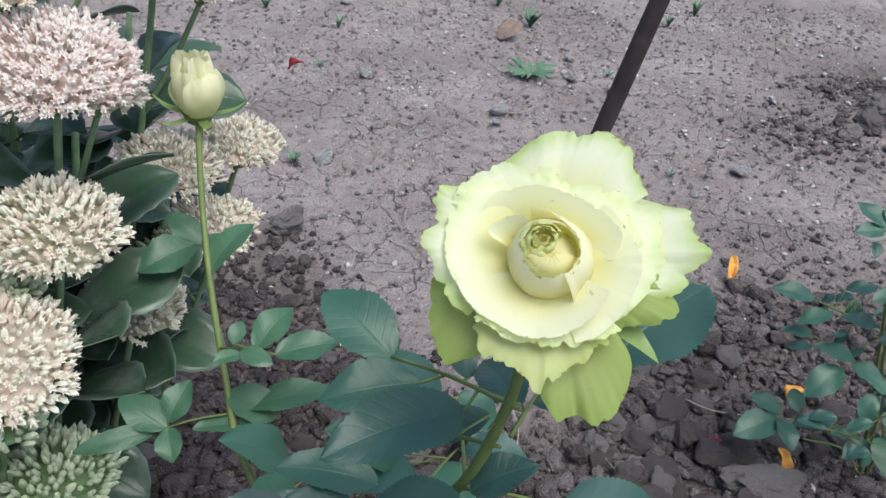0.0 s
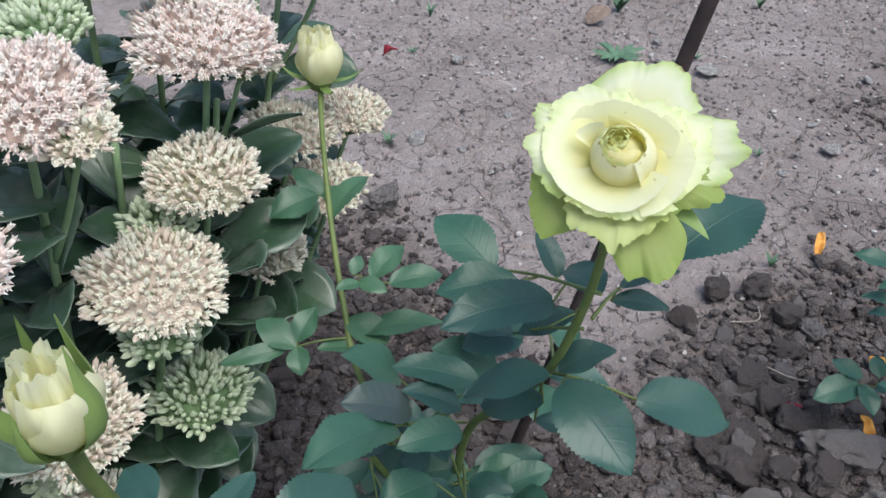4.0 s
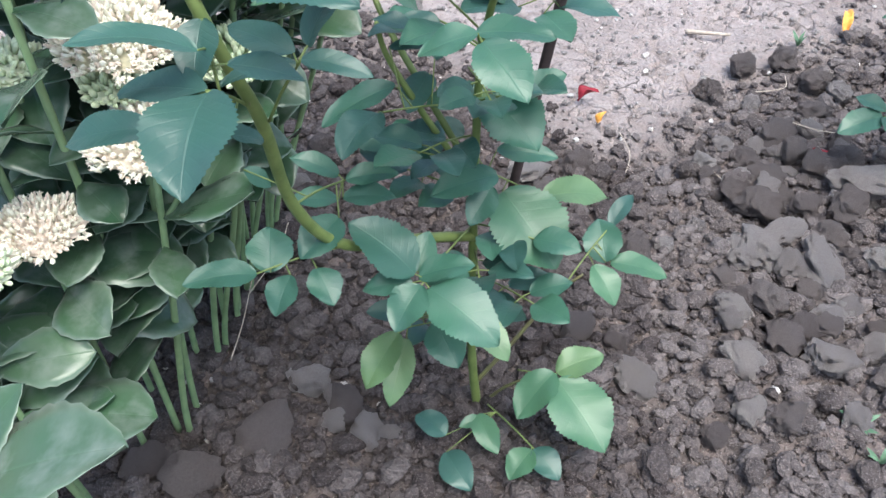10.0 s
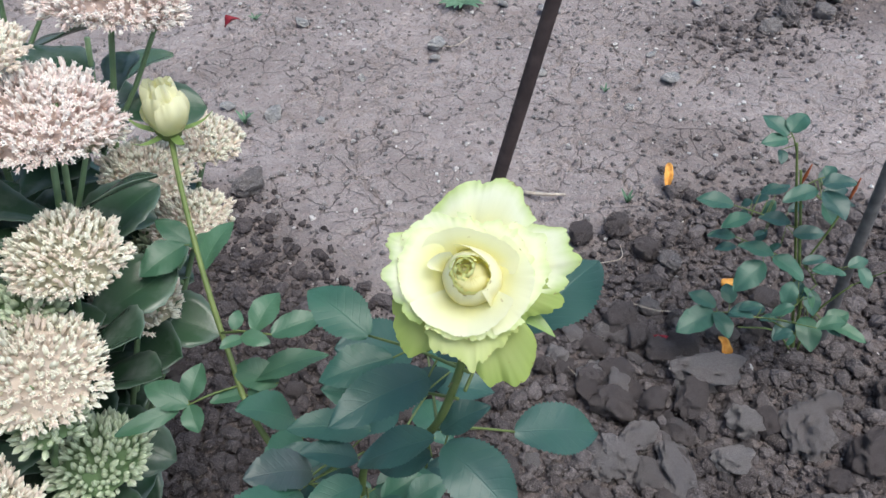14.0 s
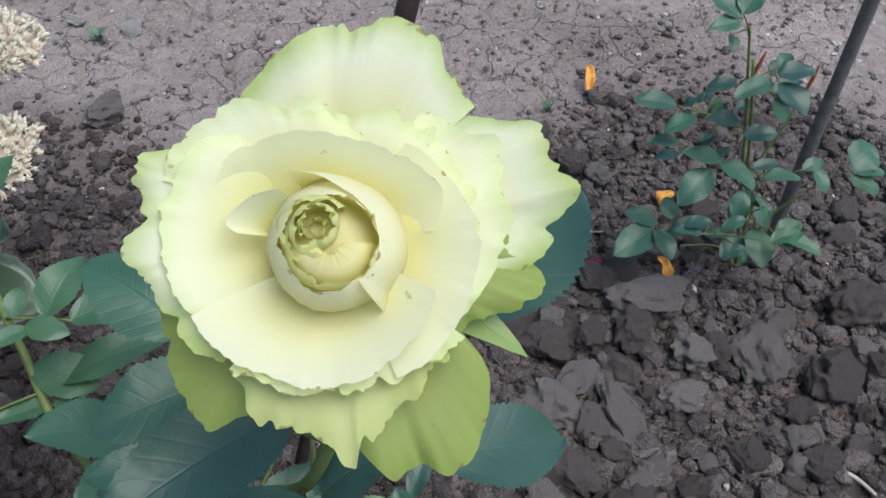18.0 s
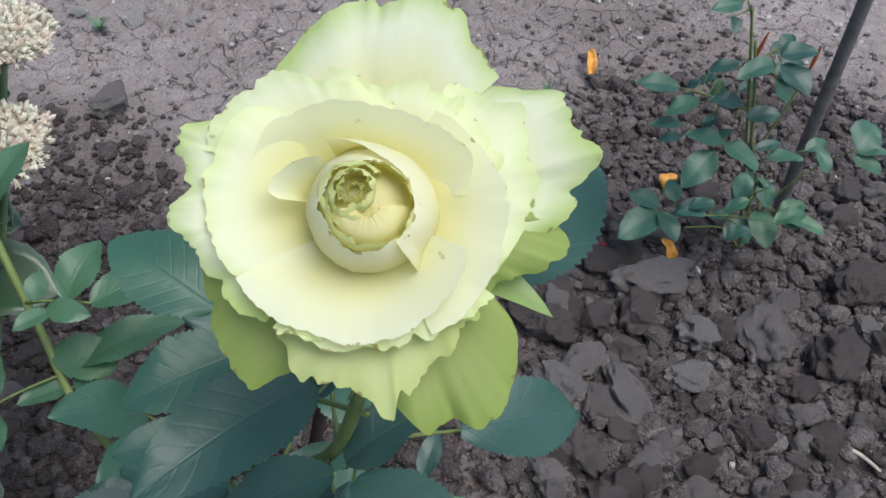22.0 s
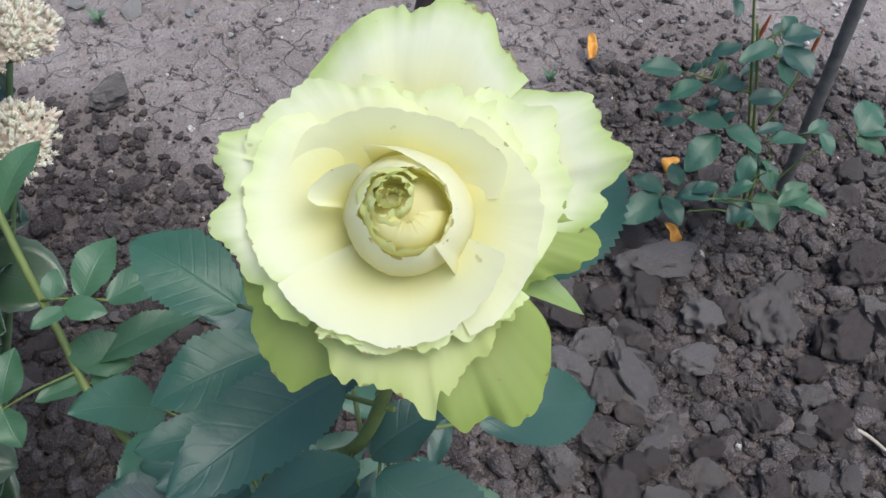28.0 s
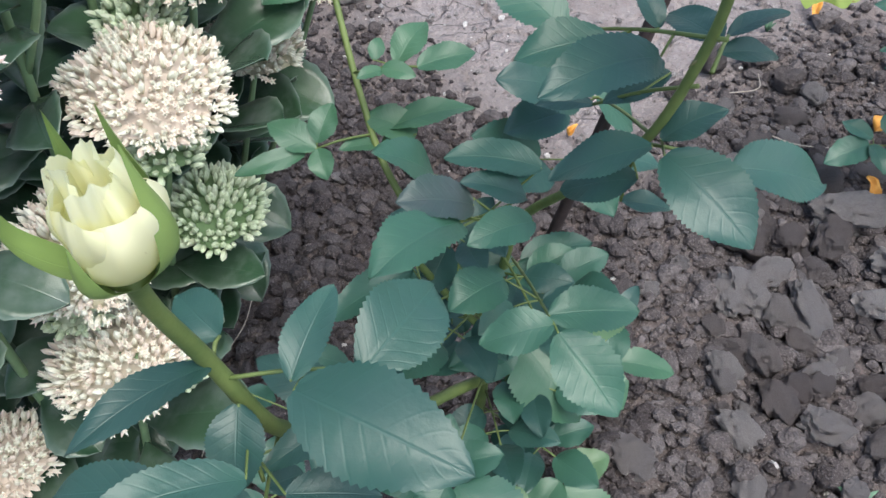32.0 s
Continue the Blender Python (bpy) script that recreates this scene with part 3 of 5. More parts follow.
# hanging outer petals
petal(hip, BLOOM, [(195, 43, -20), (206, 47, -25), (217, 50, -27), (228, 54, -29), (234, 48, -28), (243, 41, -24)], petal_out, 12, 1.0, 0.7)
petal(hip, BLOOM, [(264, 42, -22), (270, 53, -25), (276, 60, -28), (283, 58, -29), (288, 63, -29), (297, 60, -28), (310, 50, -25), (315, 38, -24)], petal_out, 11, 1.0, 0.5)
petal(hip, BLOOM, [(229, 40, -15), (239, 45, -14), (248, 48, -13), (257, 47, -13), (265, 52, -13), (273, 48, -13), (288, 44, -14), (307, 40, -16)], petal_apron, 0, 1.0, 1.2)
petal(hip, BLOOM, [(353, 46, -15), (343, 50, -17), (331, 49, -19), (324, 41, -19), (314, 39, -19), (303, 37, -20)], petal_out, 7, 1.2, 1.0)
# spread back petals
petal(hip, BLOOM, [(121, 38, -17), (103, 44, -12), (92, 47, -10), (82, 51, -10), (73, 50, -10), (65, 53, -10), (56, 54, -11), (47, 49, -13), (34, 45, -15)], petal_rim, 1, 1.0, 0.6)
petal(hip, BLOOM, [(36, 44, -16), (29, 48, -14), (20, 57, -12), (8, 56, -10), (0, 57, -9), (-5, 53, -12), (-15, 50, -14), (-22, 44, -16)], petal_rim, 2, 1.3, 0.9)
petal(hip, BLOOM, [(142, 37, -12), (154, 44, -11), (164, 44, -10), (172, 43, -10), (180, 46, -10), (189, 45, -11), (203, 42, -12), (224, 39, -13)], petal_rim, 1, 1.4, 1.0)
# ruffled middle ring
petal(hip, BLOOM, [(45, 35, -9), (27, 37, -7), (18, 43, -6), (4, 40, -7), (-11, 40, -9), (-28, 38, -11), (-49, 36, -12)], petal_mid, -1, 1.2, 0.8, -22)
petal(hip, BLOOM, [(157, 40, -8), (137, 38, -6), (117, 34, -5), (101, 28, -5), (84, 25, -5), (63, 22, -6)], petal_mid, -3, 1.2, 0.8, -22)
petal(hip, BLOOM, [(99, 30, -6), (78, 26, -5), (54, 28, -4), (33, 30, -4), (9, 32, -6), (-12, 34, -8)], petal_mid, -3, 1.2, 0.8, -22)
petal(hip, BLOOM, [(228, 39, -9), (245, 38, -9), (263, 38, -9), (281, 38, -9), (296, 38, -10), (311, 38, -12)], petal_mid, -2, 1.0, 0.8, -22)
petal(hip, BLOOM, [(129, 30, -5), (144, 35, -5), (160, 37, -6), (176, 38, -7), (193, 38, -8), (210, 37, -8), (229, 37, -9), (245, 37, -9)], petal_mid, -4, 0.8, 0.6, -22)
# smooth inner cup
petal(hip, BLOOM, [(38, 24, -2), (14, 28, -3), (-9, 31, -3), (-25, 34, -4), (-43, 36, -5), (-59, 37, -7), (-76, 37, -8)], petal_in, -6, 0.5, 0.3, -14)
petal(hip, BLOOM, [(202, 22, -16), (174, 26, -13), (142, 27, -7), (112, 22, -2), (78, 18, 0), (44, 19, 0), (19, 23, -1), (3, 25, -3), (-14, 23, -6)], petal_in, -8, 0.5, 0.4, -13)
petal(hip, BLOOM, [(207, 36, -8), (231, 37, -6), (247, 37, -5), (262, 37, -5), (278, 35, -4), (297, 32, -1), (314, 29, 2)], petal_in, -6, 0.5, 0.5, -16)
petal(hip, BLOOM, [(182, 21, -3), (176, 23, -1), (163, 19, 0), (147, 12, 1)], petal_in, -8, 0.3, 0.2, -26, 0.6)


def wrapped(parent, start, end, low, high, shape, mat, rag=0.6, rows=18, cols=60, crumple=0.0):
    """A petal of the heart, wrapped round it from one azimuth to another, in millimetres: shape(s) gives its foot, belly and rim as (radius, height);
    low and high: where the heart's axis stands at its foot and at its rim."""
    verts, uv, ph = [], [], random.uniform(0, 90)
    low, high = np.array(low, float), np.array(high, float)
    for i in range(rows + 1):
        v = i / rows
        for j in range(cols + 1):
            s = j / cols
            foot, belly, rim = (np.array(q, float) for q in shape(s))
            a = math.radians(start + (end - start) * s)
            ragged = rag * (noise.noise(Vector((a * 2.5, ph, 0.0))) + 0.8 * noise.noise(Vector((a * 8.0, ph, 4.0))) + 0.5 * noise.noise(Vector((a * 21.0, ph, 8.0))))
            q = (1 - v) ** 2 * foot + 2 * v * (1 - v) * belly + v * v * (rim + np.array((-ragged * 0.8, ragged)))
            r = q[0] + (0.5 + 0.9 * crumple) * noise.noise(Vector((a * (1.4 + crumple), v * 2.0, ph))) * v
            at = low + (high - low) * min(1.0, max(0.0, (q[1] + 30) / 34))
            verts.append(BLOOM @ (Vector((at[0] + r * math.cos(a), at[1] + r * math.sin(a), q[1])) / 1000))
            uv.append((0.8 * (2 * s - 1), v))
    faces = [(i * (cols + 1) + j, i * (cols + 1) + j + 1, (i + 1) * (cols + 1) + j + 1, (i + 1) * (cols + 1) + j) for i in range(rows) for j in range(cols)]
    return child("petal", mesh_of("petal", verts, faces, mat, uv), parent)


def bump_at(s, place, width):
    return math.exp(-(((s - place) / width) ** 2))


# the heart: a rounded bowl with a gnawed brim, one broad petal rolled round it, and a curled green middle
LOW, HIGH, ROLL = (1.5, -2.0), (-1.2, -7.2), (-3.6, -3.4)
wrapped(hip, 60, 420, LOW, HIGH, lambda s: ((6, -32), (21.5, -12), (10.3, 4.0)), petal_bowl, 1.1, 22, 90)
wrapped(hip, 298, 472, LOW, HIGH, lambda s: (
    (7, -30),
    (23.5 + 2.0 * math.sin(math.pi * s) + 6.0 * bump_at(s, 0, 0.05) - 4 * s, -11.0 + 3 * min(1, s * 3)),
    (10.4 + 8.5 * max(0.0, (s - 0.62) / 0.38) ** 1.6, 5.0 - 3.0 * max(0.0, (s - 0.6) / 0.4))), petal_bowl, 0.25, 22, 90)
wrapped(hip, 0, 360, LOW, HIGH, lambda s: ((11.5, -6), (8.0, 0.0), (0.3, 1.2)), petal_heart, 0.0, 10, 50)
wrapped(hip, 178, 352, LOW, HIGH, lambda s: ((9.8, -2), (8.6, 4.2), (2.6, 3.0 + 1.2 * math.sin(math.pi * s))), petal_heart, 0.3, 12, 50)
wrapped(hip, 150, 510, LOW, HIGH, lambda s: ((10.2, -3), (10.6, 2.0), (9.2 - 1.2 * math.sin(2 * math.pi * s + 0.6), 4.0)), petal_core, 1.6, 10, 90)
for turn, arc, ring, top, dx, dy in ((30, 230, 7.4, 4.4, 0.0, 0.0), (110, 200, 6.0, 5.6, 0.5, -0.4), (255, 190, 4.9, 5.0, -0.6, 0.4), (340, 230, 3.9, 6.0, 0.8, 0.6), (150, 220, 2.7, 5.2, -0.2, 0.9), (290, 250, 1.5, 4.4, 0.4, 0.5)):
    at = (ROLL[0] + dx, ROLL[1] + dy)
    wrapped(hip, turn, turn + arc, at, at, lambda s: ((0.9 * ring, -3), (1.3 * ring, top - 2.5), ((0.74 + 0.26 * s) * ring, top - 2.2 * s * s)), petal_core, 0.8, 12, 46, 0.8)
for az, base, tip, width in ((321, (20, -35), (56, -31), 0.30), (250, (7, -37), (24, -66), 0.34), (130, (7, -37), (22, -60), 0.34), (60, (7, -37), (26, -52), 0.34), (195, (7, -37), (26, -58), 0.34)):
    a = math.radians(az)
    ends = [BLOOM @ (Vector((math.cos(a) * r, math.sin(a) * r, h)) / 1000) for r, h in (base, tip)]
    child("sepal", blade("sepal", *ends, width, sepal_mat, up=tuple(BLOOM.to_3x3() @ Vector((0, 0, 1))), teeth=0, tooth=0, shape=0.6, droop=0.3, rows=10, cols=4), hip)


def bud(plant, centre, axis, length, radius, label, closing, sepals):
    """A flower bud: wrapped petals over a green cup, with sepals given as azimuth, width and a line of (radius, height) in shares of the bud."""
    m = flower_frame(centre, axis)
    cup = child("bud", tube([m @ Vector((0, 0, z)) for z in (-0.012, -0.005, 0.003, 0.009)], (0.0036, radius * 0.50, radius * 0.62, radius * 0.5), rose_stem, "bud", 14, 12), plant, label)

    def girth(v):
        return math.sin(math.pi * (0.14 + closing * min(1, v))) ** 0.75

    for k in range(8):
        verts, uv, ph = [], [], random.uniform(0, 50)
        a0, half = k * 2.4 - 0.5, 1.30 - 0.05 * k
        shrink = 1 - 0.085 * k
        for i in range(21):
            for j in range(25):
                u, v = 2 * j / 24 - 1, i / 20
                rag = noise.noise(Vector((u * 3.0, ph, 0.0))) + 0.6 * noise.noise(Vector((u * 8.0, ph, 3.0)))
                pucker = noise.noise(Vector((u * 2.2, v * 1.5, ph)))
                r = radius * (shrink * girth(v) * (1.0 + 0.10 * u) + 0.30 * pucker * v + 0.10 * rag * v**3)
                h = length * (v * (1.0 - 0.14 * abs(u) ** 2 + 0.05 * rag * v) - 0.16 * (k < 3) * v + 0.018 * k * v)
                a = a0 + u * half
                verts.append(m @ Vector((r * math.cos(a), r * math.sin(a), h)))
                uv.append((u, v))
        faces = [(i * 25 + j, i * 25 + j + 1, i * 25 + j + 26, i * 25 + j + 25) for i in range(20) for j in range(24)]
        child("petal", mesh_of("petal", verts, faces, bud_mat, uv), cup)
    for az, wide, line in sepals:
        a = math.radians(az)
        out, across = Vector((math.cos(a), math.sin(a), 0)), Vector((-math.sin(a), math.cos(a), 0))
        verts, uv = [], []
        for i in range(21):
            v = i / 20
            r, h = rail(line, v) * np.array((radius, length))
            w = radius * wide * math.sin(math.pi * (0.22 + 0.78 * v) ** 0.75) ** 1.1
            for u in (-1, -0.5, 0, 0.5, 1):
                verts.append(m @ (out * (r - 0.45 * w * u * u + 0.0006 * (1 - abs(u))) + across * (w * u) + Vector((0, 0, h))))
                uv.append((u, v))
        faces = [(i * 5 + j, i * 5 + j + 1, i * 5 + j + 6, i * 5 + j + 5) for i in range(20) for j in range(4)]
        child("sepal", mesh_of("sepal", verts, faces, sepal_mat, uv), cup)


HUG = [(0.50, -0.08), (1.10, 0.22), (1.20, 0.52), (1.02, 0.90), (0.86, 1.34)]
OPEN = [(0.50, -0.08), (1.20, 0.14), (1.68, 0.45), (1.72, 0.78), (1.62, 1.02)]
SHORT = [(0.50, -0.08), (1.04, 0.16), (1.10, 0.42), (0.98, 0.72)]
FLAT = [(0.40, 0.0), (0.95, 0.0), (1.50, 0.06), (1.95, 0.22)]
bud(rose, (-0.166, 0.132, 0.872), (0.02, -0.10, 1), 0.048, 0.0190, "fat half-open yellow-green bud with long pointed sepals", 0.60, ((358, 0.50, HUG), (192, 0.36, OPEN), (256, 0.34, SHORT), (70, 0.36, HUG), (128, 0.30, HUG)))
bud(rose, (-0.186, 0.708, 0.778), (-0.02, -0.05, 1), 0.056, 0.0245, "pale yellow rosebud with a ragged top, just opening", 0.63, ((18, 0.16, FLAT), (165, 0.20, FLAT), (300, 0.20, FLAT), (230, 0.18, FLAT), (90, 0.18, FLAT)))

compound_leaf(rose, (0.057, 0.292, 0.786), [
    ((0.122, 0.316, 0.744), (0.194, 0.333, 0.713), 0.50, 0),
    ((0.064, 0.272, 0.795), (0.107, 0.226, 0.772), 0.60, 0),
    ((0.062, 0.278, 0.801), (0.096, 0.286, 0.815), 0.60, 0)])
compound_leaf(rose, (0.055, 0.296, 0.780), [
    ((0.057, 0.275, 0.799), (0.004, 0.274, 0.774), 0.46, 0),
    ((0.056, 0.283, 0.767), (0.016, 0.297, 0.742), 0.50, 0),
    ((0.053, 0.296, 0.735), (0.085, 0.295, 0.729), 0.50, 0)])
compound_leaf(rose, (0.078, 0.270, 0.870), [
    ((0.080, 0.283, 0.860), (0.064, 0.324, 0.848), 0.50, 0),
    ((0.057, 0.311, 0.848), (0.042, 0.335, 0.864), 0.50, 0),
    ((0.054, 0.287, 0.848), (-0.010, 0.249, 0.852), 0.44, 0),
    ((0.016, 0.360, 0.813), (-0.028, 0.398, 0.827), 0.56, 1),
    ((0.032, 0.311, 0.842), (-0.018, 0.299, 0.836), 0.54, 1)])
compound_leaf(rose, (0.072, 0.274, 0.840), [
    ((0.072, 0.321, 0.812), (0.036, 0.316, 0.794), 0.45, 0),
    ((0.034, 0.331, 0.781), (0.000, 0.336, 0.776), 0.45, 0)])
compound_leaf(rose, (0.080, 0.265, 0.910), [
    ((0.115, 0.284, 0.888), (0.169, 0.328, 0.904), 0.62, 0)])
compound_leaf(rose, (0.076, 0.272, 0.850), [
    ((0.097, 0.319, 0.838), (0.138, 0.346, 0.834), 0.28, 0),
    ((0.092, 0.313, 0.831), (0.133, 0.330, 0.815), 0.32, 0)])
compound_leaf(rose, (0.003, 0.411, 0.600), [
    ((-0.044, 0.303, 0.708), (-0.097, 0.244, 0.722), 0.50, 1),
    ((0.003, 0.306, 0.706), (-0.040, 0.280, 0.712), 0.50, 1),
    ((-0.035, 0.324, 0.702), (-0.085, 0.308, 0.720), 0.62, 2),
    ((0.001, 0.336, 0.696), (-0.044, 0.333, 0.714), 0.50, 0),
    ((0.012, 0.357, 0.704), (-0.055, 0.357, 0.713), 0.42, 1)])
compound_leaf(rose, (0.003, 0.405, 0.550), [
    ((0.011, 0.249, 0.682), (0.070, 0.259, 0.672), 0.50, 1),
    ((0.013, 0.239, 0.686), (-0.032, 0.235, 0.670), 0.55, 1),
    ((0.016, 0.236, 0.681), (0.051, 0.193, 0.656), 0.60, 1),
    ((-0.014, 0.294, 0.661), (-0.051, 0.265, 0.662), 0.70, 1)])
compound_leaf(rose, (-0.135, 0.533, 0.648), [
    ((-0.113, 0.493, 0.692), (-0.108, 0.511, 0.700), 0.60, 3),
    ((-0.094, 0.492, 0.689), (-0.071, 0.529, 0.703), 0.55, 3),
    ((-0.077, 0.484, 0.692), (-0.030, 0.502, 0.693), 0.50, 3),
    ((-0.106, 0.489, 0.687), (-0.078, 0.479, 0.686), 0.50, 3),
    ((-0.105, 0.488, 0.685), (-0.125, 0.475, 0.687), 0.50, 3)])
compound_leaf(rose, (-0.112, 0.478, 0.605), [
    ((-0.080, 0.493, 0.613), (-0.126, 0.508, 0.622), 0.60, 3),
    ((-0.105, 0.495, 0.618), (-0.029, 0.518, 0.622), 0.35, 3),
    ((-0.109, 0.489, 0.612), (-0.086, 0.474, 0.606), 0.60, 3),
    ((-0.114, 0.485, 0.608), (-0.146, 0.473, 0.613), 0.45, 3)])
compound_leaf(rose, (-0.118, 0.492, 0.614), [
    ((-0.164, 0.465, 0.621), (-0.206, 0.483, 0.633), 0.55, 3),
    ((-0.163, 0.468, 0.625), (-0.151, 0.498, 0.644), 0.60, 3),
    ((-0.163, 0.465, 0.621), (-0.153, 0.442, 0.607), 0.70, 3),
    ((-0.173, 0.462, 0.619), (-0.230, 0.439, 0.614), 0.28, 4)])
compound_leaf(rose, (-0.152, 0.580, 0.700), [
    ((-0.177, 0.626, 0.688), (-0.219, 0.590, 0.678), 0.60, 3),
    ((-0.172, 0.626, 0.688), (-0.134, 0.629, 0.687), 0.50, 3),
    ((-0.172, 0.633, 0.682), (-0.209, 0.655, 0.700), 0.50, 3)])
compound_leaf(rose, (-0.156, 0.592, 0.712), [
    ((-0.152, 0.591, 0.698), (-0.132, 0.611, 0.707), 0.60, 3),
    ((-0.151, 0.577, 0.695), (-0.121, 0.629, 0.714), 0.40, 3)])
compound_leaf(rose, (-0.165, 0.165, 0.760), [
    ((-0.164, 0.178, 0.760), (-0.190, 0.202, 0.762), 0.72, 0),
    ((-0.164, 0.157, 0.766), (-0.215, 0.106, 0.773), 0.30, 0)])
compound_leaf(rose, (-0.160, 0.160, 0.750), [
    ((-0.122, 0.143, 0.776), (-0.106, 0.191, 0.785), 0.42, 0),
    ((-0.119, 0.135, 0.781), (-0.039, 0.098, 0.774), 0.52, 0),
    ((-0.092, 0.165, 0.752), (-0.059, 0.225, 0.742), 0.60, 0)])
compound_leaf(rose, (-0.145, 0.130, 0.700), [
    ((-0.154, 0.151, 0.741), (-0.154, 0.116, 0.714), 0.62, 0),
    ((-0.144, 0.112, 0.740), (-0.208, 0.081, 0.759), 0.35, 0),
    ((-0.126, 0.108, 0.733), (-0.082, 0.114, 0.719), 0.50, 0)])
compound_leaf(rose, (-0.150, 0.180, 0.660), [
    ((-0.138, 0.097, 0.720), (-0.139, 0.030, 0.690), 0.75, 0),
    ((-0.143, 0.106, 0.716), (-0.211, 0.123, 0.701), 0.42, 0),
    ((-0.206, 0.143, 0.663), (-0.277, 0.145, 0.646), 0.42, 0),
    ((-0.152, 0.146, 0.657), (-0.136, 0.162, 0.642), 0.70, 0)])
compound_leaf(rose, (-0.140, 0.190, 0.640), [
    ((-0.102, 0.167, 0.702), (-0.147, 0.133, 0.702), 0.36, 0),
    ((-0.105, 0.170, 0.707), (-0.157, 0.195, 0.713), 0.42, 0),
    ((-0.097, 0.160, 0.708), (-0.049, 0.156, 0.697), 0.36, 0),
    ((-0.096, 0.175, 0.710), (-0.070, 0.196, 0.744), 0.60, 0)])
compound_leaf(rose, (-0.155, 0.240, 0.520), [
    ((-0.139, 0.341, 0.480), (-0.186, 0.339, 0.501), 0.45, 1),
    ((-0.132, 0.338, 0.476), (-0.081, 0.356, 0.472), 0.45, 1),
    ((-0.134, 0.326, 0.463), (-0.081, 0.332, 0.460), 0.50, 1),
    ((-0.138, 0.325, 0.462), (-0.184, 0.302, 0.474), 0.46, 1),
    ((-0.135, 0.305, 0.454), (-0.163, 0.252, 0.444), 0.62, 1),
    ((-0.213, 0.288, 0.523), (-0.193, 0.295, 0.498), 0.50, 1)])
compound_leaf(rose, (-0.130, 0.290, 0.430), [
    ((-0.191, 0.241, 0.437), (-0.199, 0.284, 0.457), 0.85, 1),
    ((-0.201, 0.232, 0.443), (-0.262, 0.204, 0.452), 0.46, 1),
    ((-0.172, 0.241, 0.434), (-0.182, 0.207, 0.412), 0.75, 1),
    ((-0.150, 0.255, 0.431), (-0.130, 0.226, 0.410), 0.75, 1)])
compound_leaf(rose, (-0.012, 0.416, 0.360), [
    ((-0.060, 0.283, 0.402), (-0.125, 0.303, 0.450), 0.65, 1),
    ((-0.056, 0.282, 0.399), (0.000, 0.295, 0.405), 0.60, 1),
    ((-0.052, 0.269, 0.400), (-0.075, 0.229, 0.374), 0.72, 1),
    ((-0.044, 0.268, 0.397), (0.027, 0.224, 0.366), 0.60, 1),
    ((-0.062, 0.277, 0.395), (-0.112, 0.266, 0.392), 0.50, 1),
    ((-0.061, 0.292, 0.397), (-0.049, 0.328, 0.420), 0.60, 1)])
compound_leaf(rose, (-0.014, 0.420, 0.260), [
    ((-0.045, 0.295, 0.321), (-0.017, 0.251, 0.298), 0.70, 1),
    ((-0.003, 0.303, 0.324), (0.034, 0.268, 0.293), 0.50, 5),
    ((-0.089, 0.303, 0.292), (-0.121, 0.251, 0.255), 0.55, 5),
    ((-0.083, 0.313, 0.272), (-0.098, 0.254, 0.223), 0.40, 5)])
compound_leaf(rose, (-0.004, 0.412, 0.520), [
    ((0.013, 0.420, 0.528), (0.079, 0.443, 0.528), 0.46, 1),
    ((0.007, 0.417, 0.527), (0.059, 0.369, 0.493), 0.75, 1),
    ((0.007, 0.419, 0.529), (-0.056, 0.405, 0.523), 0.46, 1),
    ((-0.052, 0.417, 0.552), (-0.071, 0.380, 0.528), 0.70, 0),
    ((-0.082, 0.389, 0.555), (-0.152, 0.354, 0.528), 0.40, 1),
    ((-0.090, 0.335, 0.557), (-0.116, 0.279, 0.543), 0.65, 0),
    ((-0.085, 0.394, 0.592), (-0.044, 0.417, 0.580), 0.30, 0),
    ((-0.042, 0.392, 0.582), (-0.015, 0.435, 0.595), 0.50, 0)])
compound_leaf(rose, (-0.012, 0.415, 0.440), [
    ((0.014, 0.440, 0.445), (0.081, 0.441, 0.435), 0.40, 1),
    ((0.020, 0.434, 0.392), (0.083, 0.367, 0.336), 0.75, 4),
    ((0.065, 0.466, 0.360), (0.144, 0.482, 0.349), 0.60, 5),
    ((0.016, 0.406, 0.436), (-0.052, 0.367, 0.435), 0.50, 1),
    ((-0.023, 0.447, 0.459), (-0.056, 0.462, 0.466), 0.60, 0),
    ((0.009, 0.421, 0.409), (-0.014, 0.382, 0.384), 0.60, 1),
    ((0.028, 0.409, 0.362), (0.004, 0.386, 0.340), 0.60, 1)])
compound_leaf(rose, (0.100, 0.470, 0.220), [
    ((0.152, 0.514, 0.217), (0.143, 0.567, 0.248), 0.75, 1),
    ((0.159, 0.522, 0.210), (0.234, 0.516, 0.191), 0.50, 3),
    ((0.136, 0.510, 0.215), (0.165, 0.470, 0.180), 0.62, 3),
    ((0.157, 0.554, 0.246), (0.188, 0.601, 0.264), 0.40, 0)])
compound_leaf(rose, (0.040, 0.430, 0.090), [
    ((0.092, 0.411, 0.111), (0.154, 0.439, 0.117), 0.62, 5),
    ((0.088, 0.404, 0.119), (0.042, 0.346, 0.092), 0.62, 3),
    ((0.092, 0.398, 0.112), (0.154, 0.317, 0.070), 0.68, 4)])
compound_leaf(rose, (0.000, 0.400, 0.050), [
    ((-0.012, 0.375, 0.058), (0.018, 0.325, 0.042), 0.50, 3),
    ((-0.008, 0.373, 0.054), (-0.035, 0.356, 0.056), 0.50, 3),
    ((-0.052, 0.347, 0.048), (-0.096, 0.372, 0.054), 0.75, 0),
    ((-0.050, 0.326, 0.039), (-0.013, 0.276, 0.030), 0.65, 0),
    ((0.062, 0.334, 0.045), (0.034, 0.293, 0.033), 0.70, 3),
    ((0.065, 0.335, 0.045), (0.099, 0.300, 0.030), 0.70, 0)])
